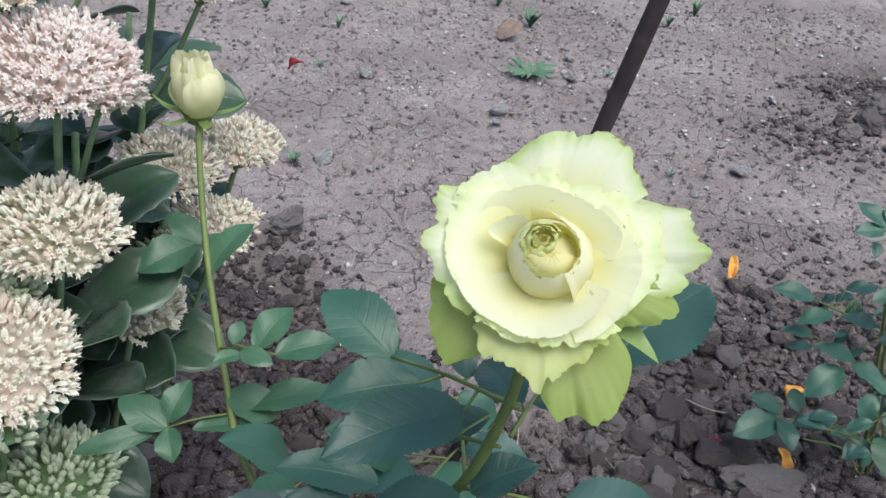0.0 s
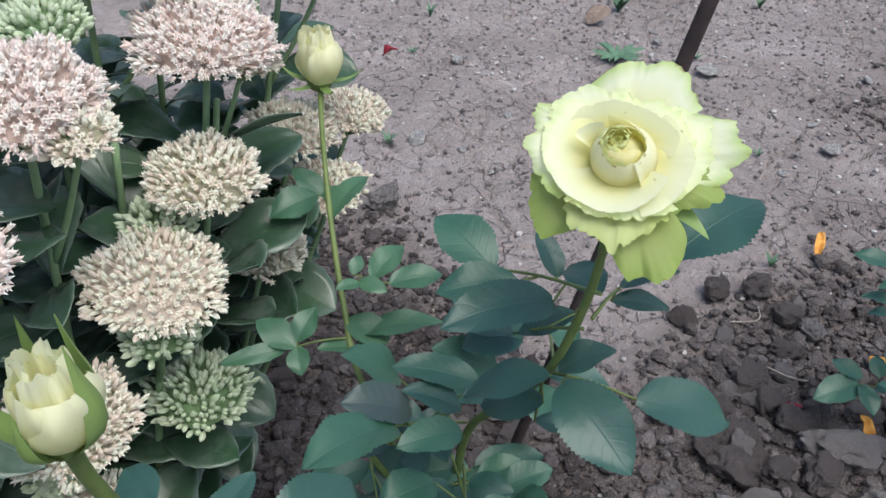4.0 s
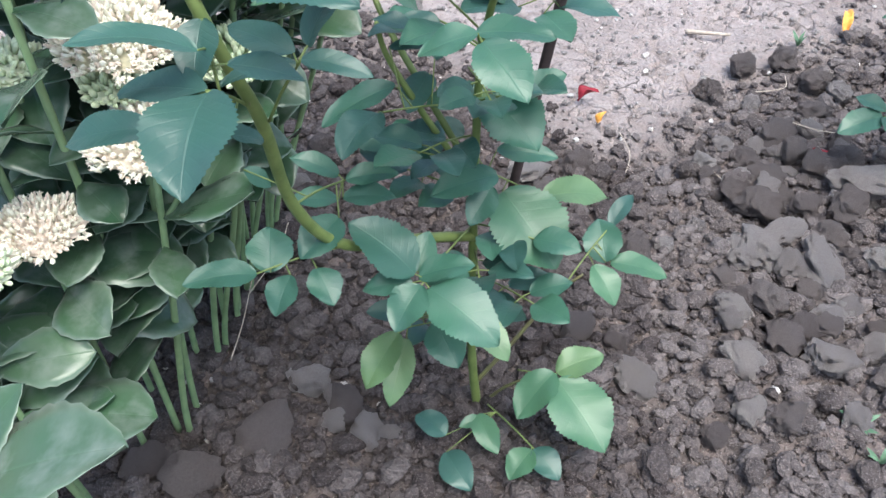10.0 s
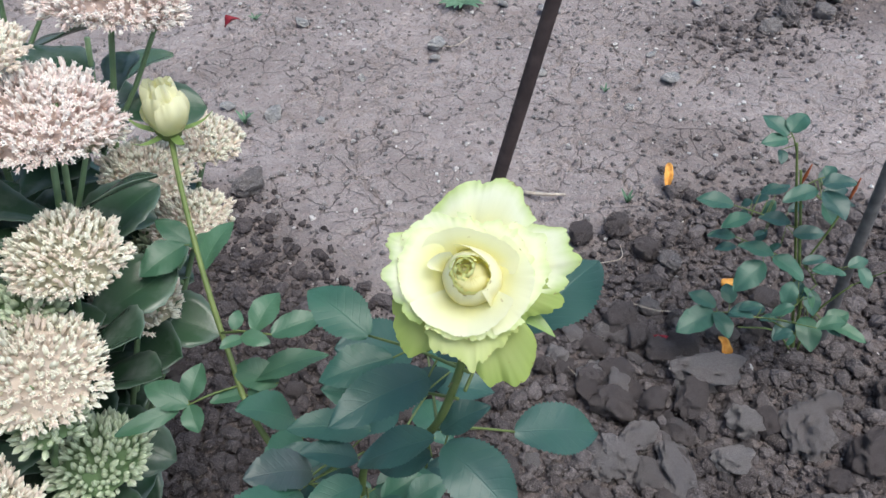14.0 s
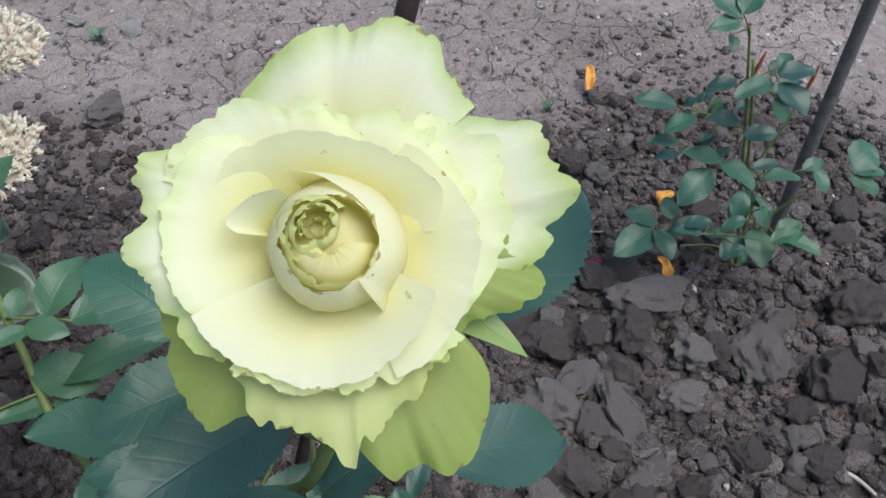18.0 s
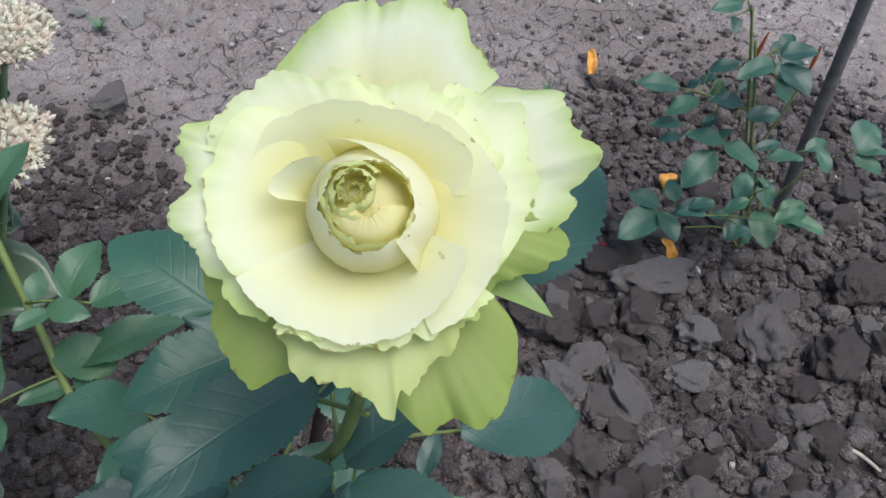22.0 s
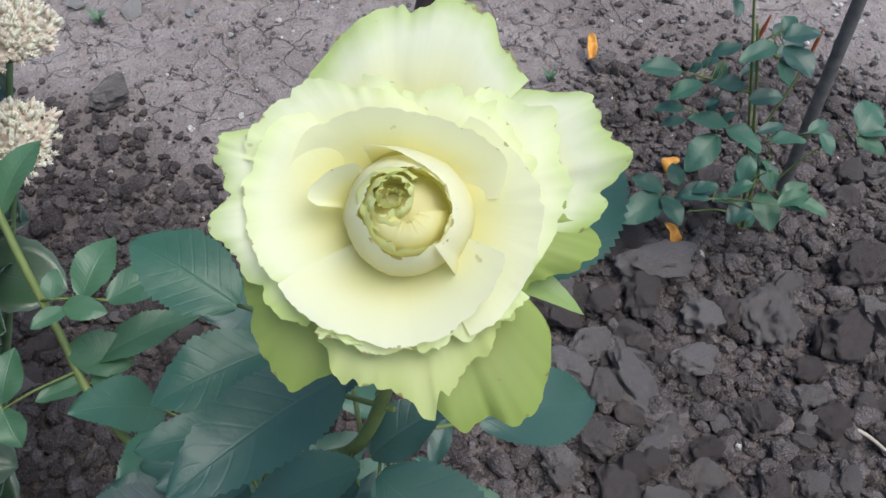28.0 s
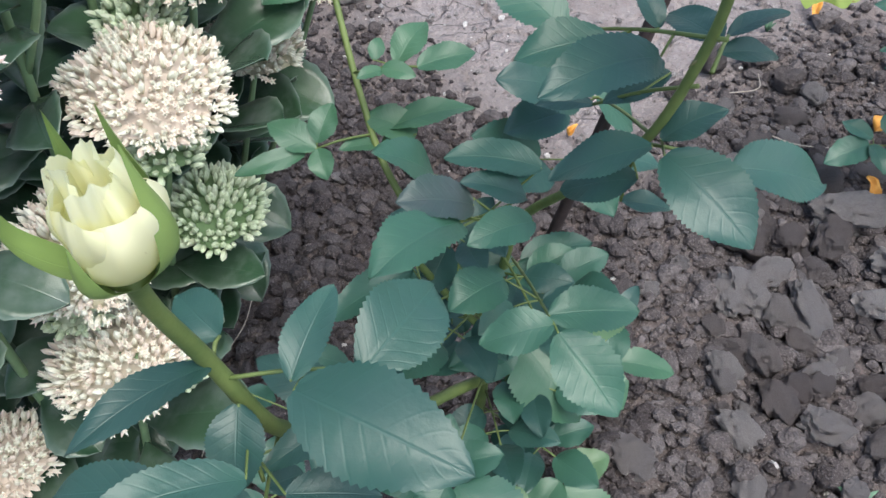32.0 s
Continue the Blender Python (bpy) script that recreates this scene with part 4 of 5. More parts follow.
compound_leaf(rose, (0.060, 0.288, 0.795), [
    ((0.053, 0.468, 0.676), (-0.017, 0.443, 0.712), 0.60, 0),
    ((0.046, 0.476, 0.654), (-0.008, 0.449, 0.653), 0.62, 0),
    ((0.068, 0.483, 0.663), (0.104, 0.482, 0.627), 0.50, 1)])
compound_leaf(rose, (0.030, 0.340, 0.700), [
    ((0.025, 0.466, 0.609), (-0.034, 0.447, 0.652), 0.55, 1),
    ((0.035, 0.461, 0.602), (-0.019, 0.421, 0.617), 0.60, 0),
    ((0.076, 0.499, 0.584), (0.141, 0.493, 0.574), 0.55, 0),
    ((0.060, 0.476, 0.587), (0.087, 0.423, 0.583), 0.60, 1)])
compound_leaf(rose, (0.003, 0.405, 0.588), [
    ((-0.064, 0.457, 0.599), (-0.114, 0.438, 0.643), 0.55, 1),
    ((-0.056, 0.432, 0.600), (-0.090, 0.392, 0.614), 0.60, 1)])

# inner leaves that fill the bush round its canes
fill = random.Random(21)
for k in range(11):
    z = 0.20 + 0.40 * k / 10
    a = fill.uniform(-3.4, 0.2)
    out = np.array((math.cos(a), math.sin(a) * 0.8, fill.uniform(0.05, 0.45)))
    out /= np.linalg.norm(out)
    at = np.array((-0.012, 0.415, z))
    hub = at + out * fill.uniform(0.05, 0.085)
    across = np.cross(out, (0, 0, 1))
    across /= np.linalg.norm(across)
    size = fill.uniform(0.040, 0.055)
    leaflets = [(tuple(hub + out * 0.02), tuple(hub + out * (0.02 + size * 1.1)), 0.58, fill.choice((0, 1, 1)))]
    for far, back in ((0.012, 0.0), (0.008, 0.032)):
        for sign in (-1, 1):
            q = hub - out * back + across * sign * far
            leaflets.append((tuple(q), tuple(q + (across * sign * 0.85 + out * 0.5) * size), 0.58, fill.choice((0, 0, 1))))
    compound_leaf(rose, tuple(at), leaflets)

# ---- the young rose ----
young_rose = thing("rose_bush", "low young rose bush with small dark green leaves", "rose", at=(0, 0, 0))
for pts, r in (
    ([(0.86, 1.02, -0.01), (0.83, 1.01, 0.14), (0.79, 1.005, 0.26), (0.76, 1.0, 0.36), (0.735, 1.01, 0.46)], 0.0034),
    ([(0.86, 1.02, -0.01), (0.80, 1.02, 0.22), (0.745, 1.01, 0.40), (0.712, 1.01, 0.515)], 0.0030),
    ([(0.87, 1.02, -0.01), (0.86, 1.0, 0.12), (0.90, 0.985, 0.21)], 0.0026),
    ([(0.86, 1.02, -0.01), (0.79, 1.0, 0.08), (0.70, 0.98, 0.12)], 0.0022),
):
    cane(young_rose, pts, (r, r * 0.85, r * 0.6), rose_stem)
for base, top in (((0.742, 1.008, 0.43), (0.748, 1.005, 0.475)), ((0.835, 1.0, 0.40), (0.84, 1.0, 0.445))):
    child("shoot_tip", tube([base, tuple((a + b) / 2 for a, b in zip(base, top)), top], (0.0022, 0.0032, 0.001), tip_mat, "shoot_tip", 6, 6), young_rose, "reddish shoot tip")
cane(young_rose, [(0.80, 1.005, 0.25), (0.82, 1.0, 0.33), (0.835, 1.0, 0.40)], (0.002, 0.0018, 0.0016), rose_stem)

compound_leaf(young_rose, (0.715, 1.010, 0.500), [
    ((0.697, 1.017, 0.525), (0.665, 1.056, 0.541), 0.60, 1),
    ((0.702, 1.020, 0.530), (0.734, 1.045, 0.546), 0.75, 1),
    ((0.696, 1.012, 0.521), (0.649, 1.007, 0.519), 0.50, 1),
    ((0.694, 1.018, 0.498), (0.687, 0.993, 0.486), 0.60, 0)])
compound_leaf(young_rose, (0.745, 1.010, 0.420), [
    ((0.768, 0.988, 0.444), (0.822, 0.980, 0.450), 0.60, 0),
    ((0.769, 0.980, 0.436), (0.787, 0.925, 0.417), 0.70, 0),
    ((0.764, 0.991, 0.432), (0.701, 0.978, 0.420), 0.45, 1),
    ((0.778, 1.004, 0.448), (0.801, 1.021, 0.456), 0.70, 1)])
compound_leaf(young_rose, (0.760, 1.000, 0.340), [
    ((0.644, 1.025, 0.381), (0.582, 1.043, 0.384), 0.50, 1),
    ((0.691, 1.032, 0.398), (0.729, 1.025, 0.414), 0.50, 0),
    ((0.676, 1.014, 0.364), (0.623, 1.007, 0.345), 0.50, 1),
    ((0.740, 0.994, 0.360), (0.687, 1.010, 0.362), 0.55, 0),
    ((0.747, 0.987, 0.340), (0.799, 0.978, 0.344), 0.55, 0),
    ((0.680, 1.032, 0.382), (0.665, 1.037, 0.369), 0.70, 0),
    ((0.700, 0.997, 0.340), (0.680, 0.995, 0.333), 0.60, 0)])
compound_leaf(young_rose, (0.790, 1.000, 0.250), [
    ((0.659, 1.014, 0.318), (0.611, 1.023, 0.316), 0.50, 1),
    ((0.721, 0.980, 0.300), (0.661, 1.002, 0.307), 0.50, 1),
    ((0.707, 0.981, 0.283), (0.651, 0.952, 0.243), 0.55, 1),
    ((0.723, 0.984, 0.290), (0.770, 0.946, 0.265), 0.60, 1),
    ((0.668, 1.016, 0.293), (0.628, 1.017, 0.286), 0.50, 0)])
compound_leaf(young_rose, (0.840, 1.000, 0.200), [
    ((0.797, 0.970, 0.266), (0.854, 0.955, 0.265), 0.50, 1),
    ((0.859, 0.965, 0.275), (0.899, 0.975, 0.280), 0.50, 1),
    ((0.879, 0.961, 0.276), (0.889, 0.931, 0.250), 0.60, 1),
    ((0.781, 0.983, 0.274), (0.828, 0.987, 0.276), 0.40, 0)])
compound_leaf(young_rose, (0.900, 0.990, 0.200), [
    ((0.937, 0.949, 0.278), (0.982, 0.986, 0.296), 0.80, 1),
    ((0.931, 0.941, 0.269), (0.971, 0.914, 0.252), 0.60, 3),
    ((0.937, 0.945, 0.275), (0.985, 0.934, 0.275), 0.50, 1)])
compound_leaf(young_rose, (0.800, 1.000, 0.120), [
    ((0.661, 1.011, 0.147), (0.616, 1.044, 0.155), 0.60, 1),
    ((0.656, 1.004, 0.140), (0.577, 0.975, 0.122), 0.55, 1),
    ((0.659, 1.003, 0.140), (0.671, 0.950, 0.119), 0.60, 1),
    ((0.688, 1.011, 0.153), (0.691, 1.052, 0.166), 0.65, 1),
    ((0.750, 0.994, 0.152), (0.679, 0.995, 0.136), 0.45, 0)])
compound_leaf(young_rose, (0.850, 0.990, 0.100), [
    ((0.763, 0.963, 0.153), (0.730, 0.967, 0.149), 0.60, 1),
    ((0.788, 0.954, 0.150), (0.744, 0.930, 0.131), 0.60, 0),
    ((0.805, 0.952, 0.166), (0.799, 0.892, 0.136), 0.60, 3),
    ((0.839, 0.938, 0.161), (0.889, 0.950, 0.170), 0.60, 3),
    ((0.849, 0.934, 0.160), (0.902, 0.894, 0.148), 0.40, 3),
    ((0.812, 0.981, 0.210), (0.815, 0.944, 0.175), 0.55, 1),
    ((0.803, 0.990, 0.217), (0.766, 0.972, 0.177), 0.60, 0),
    ((0.843, 0.939, 0.149), (0.866, 0.915, 0.145), 0.50, 1),
    ((0.777, 0.977, 0.170), (0.763, 0.965, 0.155), 0.60, 5)])
compound_leaf(young_rose, (0.840, 1.000, 0.200), [
    ((0.753, 0.948, 0.263), (0.737, 0.927, 0.226), 0.60, 1),
    ((0.770, 0.937, 0.257), (0.784, 0.912, 0.223), 0.50, 3),
    ((0.762, 0.946, 0.264), (0.756, 0.966, 0.267), 0.60, 0),
    ((0.783, 0.923, 0.247), (0.765, 0.938, 0.243), 0.50, 0),
    ((0.751, 0.916, 0.233), (0.715, 0.918, 0.211), 0.50, 1)])
compound_leaf(young_rose, (0.850, 0.990, 0.100), [
    ((0.744, 0.885, 0.202), (0.714, 0.889, 0.184), 0.60, 0),
    ((0.744, 0.882, 0.199), (0.736, 0.876, 0.177), 0.50, 1),
    ((0.784, 0.883, 0.210), (0.840, 0.888, 0.214), 0.50, 3),
    ((0.681, 0.915, 0.214), (0.643, 0.934, 0.210), 0.50, 0),
    ((0.698, 0.925, 0.228), (0.658, 0.935, 0.214), 0.50, 0)])
compound_leaf(young_rose, (0.760, 1.000, 0.340), [
    ((0.727, 1.062, 0.365), (0.701, 1.066, 0.349), 0.60, 0),
    ((0.738, 1.063, 0.369), (0.770, 1.079, 0.377), 0.50, 0),
    ((0.736, 1.056, 0.362), (0.717, 1.044, 0.332), 0.50, 1),
    ((0.686, 1.054, 0.347), (0.676, 1.043, 0.321), 0.50, 0),
    ((0.757, 1.037, 0.349), (0.789, 1.049, 0.354), 0.50, 0),
    ((0.718, 1.021, 0.324), (0.701, 1.015, 0.300), 0.50, 0),
    ((0.739, 0.998, 0.308), (0.717, 0.997, 0.287), 0.50, 1)])
compound_leaf(young_rose, (0.745, 1.010, 0.420), [
    ((0.814, 1.045, 0.370), (0.866, 1.056, 0.379), 0.50, 0),
    ((0.818, 1.041, 0.367), (0.876, 1.032, 0.359), 0.60, 0),
    ((0.815, 1.038, 0.364), (0.836, 1.012, 0.331), 0.60, 1),
    ((0.814, 1.067, 0.391), (0.842, 1.083, 0.399), 0.60, 0),
    ((0.802, 1.059, 0.380), (0.766, 1.061, 0.360), 0.60, 1)])


# ---- stonecrop ----
def floret(verts, uv, faces, q, axis, size, star):
    """A bud or small star at q, pointing along axis."""
    z = axis / (np.linalg.norm(axis) + 1e-9)
    x = np.cross(z, (0.3, 0.9, 0.2))
    x /= np.linalg.norm(x)
    y = np.cross(z, x)
    k = len(verts)
    for r, h in ((0.13, -0.8), (0.32, 0.0), (0.29, 0.62)):
        for j in range(5):
            a = 1.2566 * j
            verts.append(q + size * (r * (1.0 if star else 1.22) * (math.cos(a) * x + math.sin(a) * y) + h * z))
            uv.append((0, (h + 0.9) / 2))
    verts.append(q + size * 1.15 * z)
    uv.append((0, 1))
    for ring in (0, 5):
        for j in range(5):
            faces.append((k + ring + j, k + ring + (j + 1) % 5, k + ring + 5 + (j + 1) % 5, k + ring + 5 + j))
    for j in range(5):
        faces.append((k + 10 + j, k + 10 + (j + 1) % 5, k + 15))
    if star:
        for j in range(5):
            a = 1.2566 * j + 0.6
            d = math.cos(a) * x + math.sin(a) * y
            e = math.cos(a + 1.57) * x + math.sin(a + 1.57) * y
            n = len(verts)
            verts.extend([q + size * (0.15 * d - 0.24 * e + 0.55 * z), q + size * (0.15 * d + 0.24 * e + 0.55 * z), q + size * (0.66 * d + 1.02 * z)])
            uv.extend([(0, 0.7), (0, 0.7), (0, 1)])
            faces.append((n, n + 1, n + 2))


def flower_head(parent, centre, radius, mat, star, axis=(0, -0.15, 1), size=0.0058, label=""):
    """A flat-domed head of many florets on branching stalks; the stalks meet at the head's foot."""
    c = np.array(centre, float)
    z = np.array(axis, float)
    z /= np.linalg.norm(z)
    x = np.cross((0, 1, 0), z)
    x /= np.linalg.norm(x)
    y = np.cross(z, x)
    to_world = np.stack([x, y, z], 1)
    ph = random.uniform(0, 90)
    verts, uv, faces = [], [], []
    step = size * (0.84 if star else 0.80)
    count = int(5.0 * radius * radius / (step * step))
    for k in range(count):
        f = (k + 0.5) / count
        el, az = math.acos(1 - f * 0.97), k * 2.39996
        d = np.array((math.sin(el) * math.cos(az), math.sin(el) * math.sin(az), math.cos(el)))
        n1 = noise.noise(Vector(d * 1.7) + Vector((ph, 0, 0)))
        n2 = noise.noise(Vector(d * 4.5) + Vector((0, ph, 0)))
        if n2 < -0.38:
            continue
        reach = 1 + 0.22 * n1 + 0.20 * n2 + random.uniform(-0.07, 0.05)
        q = d * radius * reach * np.array((1, 1, 0.50)) + np.random.normal(0, size * 0.2, 3)
        aim = d * np.array((1, 1, 1.0)) + np.array((0, 0, 0.35)) + np.random.normal(0, 0.24, 3)
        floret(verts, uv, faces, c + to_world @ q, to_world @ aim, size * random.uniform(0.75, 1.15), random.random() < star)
    # inner dome in the foot tone, painting the shade of the gaps
    k = len(verts)
    for i in range(7):
        for j in range(14):
            el, az = 0.02 + i * 0.25, 6.2832 * j / 14
            d = np.array((math.sin(el) * math.cos(az), math.sin(el) * math.sin(az), math.cos(el)))
            n1 = noise.noise(Vector(d * 1.7) + Vector((ph, 0, 0)))
            n2 = noise.noise(Vector(d * 4.5) + Vector((0, ph, 0)))
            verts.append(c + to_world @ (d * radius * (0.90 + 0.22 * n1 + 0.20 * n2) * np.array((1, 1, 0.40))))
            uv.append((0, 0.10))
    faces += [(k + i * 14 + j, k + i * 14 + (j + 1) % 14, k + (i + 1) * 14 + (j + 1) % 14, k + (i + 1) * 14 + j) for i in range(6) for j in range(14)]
    head = child("flower_head", mesh_of("flower_head", verts, faces, mat, uv, False), parent, label)
    foot = c - z * radius * 0.62
    for k in range(7 if radius > 0.03 else 4):
        a = k * 2.4
        t = np.array((math.cos(a), math.sin(a), 0)) * radius * (0.25 + 0.09 * k) + np.array((0, 0, radius * (0.34 - 0.03 * k)))
        q = c + to_world @ t
        child("stalk", tube([foot, (foot + q) / 2 + (q - foot) * np.array((0.12, 0.12, -0.1)), q], (0.0024, 0.0018, 0.0030), sedum_stem, "stalk", 5, 5), head)
    return foot


PLAN, HEADS = [], []


def stonecrop(foot_xy, heads, label, leaves=38, leaf_len=0.088):
    heads = [((p[0] + 0.008, p[1], p[2] - 0.017) if p[2] > 0.54 else p, radius, kind) for p, radius, kind in heads]
    PLAN.append((foot_xy, heads, label, leaves, leaf_len))
    HEADS.extend((np.array(place), radius) for place, radius, kind in heads if radius)


def clear_of_heads(q):
    """Whether no flower head lies at q or close under it."""
    return all(np.linalg.norm(q - c - t * np.array((0, -0.6, 0.8))) > r + 0.004 for c, r in HEADS for t in (0.0, 0.03))


def grow_stonecrop(foot_xy, heads, label, leaves, leaf_len, low=0.10):
    """One stem of the clump: stalk, fleshy leaves and its flower heads (place, radius, kind)."""
    gx, gy = min(foot_xy[0], -0.43 + 0.12 * (foot_xy[0] + 0.43)), foot_xy[1]
    base = np.array((gx, gy, gz(gx, gy) - 0.005))
    plant = thing("stonecrop", label, "stonecrop", group="stonecrop clump", at=(0, 0, 0))
    spec = {"pink": (head_pink, 0.85), "cream": (head_cream, 0.55), "green": (head_green, 0.0)}
    feet = []
    for place, radius, kind in heads:
        if not radius:
            feet.append((np.array(place), 0.01))
            continue
        mat, star = spec[kind]
        tilt = (random.uniform(-0.12, 0.12) + 0.10, random.uniform(-0.22, 0.02), 1)
        feet.append((flower_head(plant, place, radius, mat, star, tilt, size=0.0078 if kind == GREEN else 0.0062, label=kind + " flower head"), radius))
    top = feet[0][0]
    mid = base * 0.45 + top * 0.55 + np.array((0.01, -0.015, 0.02))
    path = [base, base * 0.75 + mid * 0.25 + np.array((0, 0, 0.02)), mid, top]
    child("stem", tube(path, (0.0048, 0.0046, 0.0042, 0.0034), sedum_stem, "stem", 8, 18), plant)
    for f, _ in feet[1:]:
        q = mid * 0.35 + top * 0.65
        child("stem", tube([q, (q + f) / 2 + np.array((0, 0, -0.006)), f], (0.0032, 0.0026), sedum_stem, "stem", 6, 6), plant)
    line = np.array(spline(path, 80))
    run = np.r_[0, np.cumsum(np.linalg.norm(np.diff(line, axis=0), axis=1))]
    even = np.linspace(0, run[-1], 41)
    line = np.stack([np.interp(even, run, line[:, c]) for c in range(3)], 1)
    turn = random.uniform(0, 6)
    for k in range(leaves):
        s = low + (0.97 - low) * (k // 2) / max(1, leaves // 2)
        q = line[int(s * 40)]
        turn += (3.14 if k % 2 else 3.14 + 1.35) + random.uniform(-0.25, 0.25)
        el = 0.35 - 0.75 * (1 - s) + random.uniform(-0.5, 0.5)
        d = np.array((math.cos(turn), math.sin(turn), el))
        d /= np.linalg.norm(d)
        if q[2] + min(0.0, d[2]) * leaf_len < 0.24 or q[2] < 0.66 and q[0] + d[0] * leaf_len > 0.45 * q[2] - 0.44:
            continue
        size = leaf_len * random.uniform(0.65, 1.4) * (0.86 + 0.28 * math.sin(math.pi * s * 0.8))
        if not (clear_of_heads(q + d * size) and clear_of_heads(q + d * size * 0.6)):
            continue
        child("leaf", blade("leaf", q, q + d * size, random.uniform(0.50, 0.68), sedum_leaf, up=(random.uniform(-0.35, 0.35), random.uniform(-0.45, 0.25), 1), teeth=7, tooth=0.055, shape=1.55, droop=random.uniform(0.02, 0.26), fold=random.uniform(0.10, 0.34), rows=16, cols=6, thick=0.0016, wave=0.07), plant)


PINK, CREAM, GREEN = "pink", "cream", "green"
tall, short = "tall stonecrop stem with fleshy leaves and a pale pink flower head", "stonecrop stem with fleshy leaves and a cream-green flower head"
stonecrop((-0.44, 0.36), [((-0.372, 0.275, 0.885), 0.069, PINK), ((-0.318, 0.270, 0.860), 0.034, PINK), ((-0.41, 0.262, 0.862), 0.039, PINK)], "tall stonecrop stem with the broadest pink flower head of the clump", 24, 0.068)
stonecrop((-0.46, 0.50), [((-0.352, 0.43, 0.895), 0.057, PINK), ((-0.31, 0.42, 0.875), 0.030, CREAM)], tall)
stonecrop((-0.42, 0.66), [((-0.276, 0.608, 0.873), 0.062, PINK), ((-0.245, 0.615, 0.855), 0.032, CREAM)], tall)
stonecrop((-0.46, 0.68), [((-0.384, 0.625, 0.950), 0.064, PINK), ((-0.322, 0.64, 0.925), 0.039, CREAM)], tall)
stonecrop((-0.40, 0.80), [((-0.248, 0.785, 0.915), 0.064, PINK), ((-0.205, 0.79, 0.890), 0.034, PINK)], tall)
stonecrop((-0.52, 0.62), [((-0.46, 0.515, 1.030), 0.064, PINK)], tall)
stonecrop((-0.50, 0.90), [((-0.403, 0.92, 0.925), 0.062, CREAM), ((-0.33, 0.93, 0.92), 0.034, CREAM)], short)
stonecrop((-0.50, 0.58), [((-0.388, 0.54, 0.905), 0.037, GREEN)], short, 21)
stonecrop((-0.56, 0.50), [((-0.455, 0.412, 0.895), 0.055, PINK)], tall)
stonecrop((-0.38, 0.60), [((-0.268, 0.545, 0.765), 0.051, CREAM), ((-0.309, 0.518, 0.728), 0.031, GREEN)], short)
stonecrop((-0.40, 0.50), [((-0.289, 0.455, 0.708), 0.055, CREAM), ((-0.288, 0.435, 0.662), 0.031, GREEN)], short)
stonecrop((-0.36, 0.66), [((-0.256, 0.635, 0.615), 0.044, CREAM)], short, 20)
stonecrop((-0.41, 0.40), [((-0.333, 0.345, 0.640), 0.053, CREAM), ((-0.345, 0.33, 0.60), 0.028, GREEN)], short)
stonecrop((-0.36, 0.52), [((-0.280, 0.478, 0.548), 0.048, GREEN)], short, 21)
stonecrop((-0.39, 0.36), [((-0.312, 0.298, 0.562), 0.048, CREAM), ((-0.278, 0.305, 0.545), 0.021, GREEN)], short, 22)
stonecrop((-0.47, 0.32), [((-0.416, 0.249, 0.472), 0.041, CREAM)], short, 22)
stonecrop((-0.52, 0.24), [((-0.452, 0.140, 0.505), 0.055, CREAM), ((-0.42, 0.16, 0.50), 0.030, GREEN)], short, 22)
stonecrop((-0.58, 0.32), [((-0.525, 0.245, 0.505), 0.039, GREEN)], short, 22)
stonecrop((-0.36, 0.80), [((-0.250, 0.765, 0.700), 0.048, CREAM)], short, 20)
stonecrop((-0.32, 0.90), [((-0.198, 0.865, 0.675), 0.046, CREAM)], short, 20)
stonecrop((-0.33, 0.82), [((-0.215, 0.790, 0.608), 0.048, CREAM), ((-0.26, 0.77, 0.585), 0.030, GREEN)], short, 20)
stonecrop((-0.56, 0.78), [((-0.50, 0.75, 0.86), 0.052, GREEN)], short, 24)
stonecrop((-0.62, 0.66), [((-0.56, 0.62, 0.90), 0.057, CREAM)], short, 24)
stonecrop((-0.64, 0.42), [((-0.60, 0.36, 0.78), 0.057, CREAM)], short, 26)
stonecrop((-0.50, 0.42), [((-0.47, 0.36, 0.60), 0.034, GREEN)], short, 26, 0.07)
stonecrop((-0.56, 0.12), [((-0.53, 0.05, 0.50), 0.052, CREAM)], short, 24, 0.07)
LEAFY = "leafy stonecrop stem with large fleshy toothed leaves and no flowers yet"
for foot, top, size in (
    ((-0.36, 0.70), (-0.30, 0.68, 0.78), 0.022), ((-0.46, 0.78), (-0.37, 0.72, 0.87), 0.024), ((-0.54, 0.54), (-0.45, 0.47, 0.84), 0.022), ((-0.60, 0.86), (-0.50, 0.82, 0.90), 0.026),
    ((-0.44, 0.58), (-0.34, 0.53, 0.82), 0.020), ((-0.50, 0.34), (-0.46, 0.28, 0.68), 0.020), ((-0.66, 0.56), (-0.63, 0.50, 0.86), 0.024), ((-0.34, 0.58), (-0.30, 0.56, 0.50), 0.020),
    ((-0.48, 0.20), (-0.44, 0.14, 0.36), 0.018), ((-0.60, 0.20), (-0.57, 0.14, 0.42), 0.018), ((-0.38, 0.92), (-0.31, 0.88, 0.82), 0.024), ((-0.70, 0.75), (-0.66, 0.70, 0.95), 0.03),
):
    stonecrop(foot, [(top, 0, GREEN)], LEAFY, 34, 0.098)
for entry in PLAN:
    grow_stonecrop(*entry)
front = thing("stonecrop", "low stonecrop shoot with two broad pale green toothed leaves", "stonecrop", group="stonecrop clump")
child("stem", tube([(-0.34, 0.0, gz(-0.34, 0.0) - 0.01), (-0.335, -0.03, 0.25), (-0.315, -0.058, 0.515)], (0.0055, 0.005, 0.004), sedum_stem, "stem", 8, 12), front)
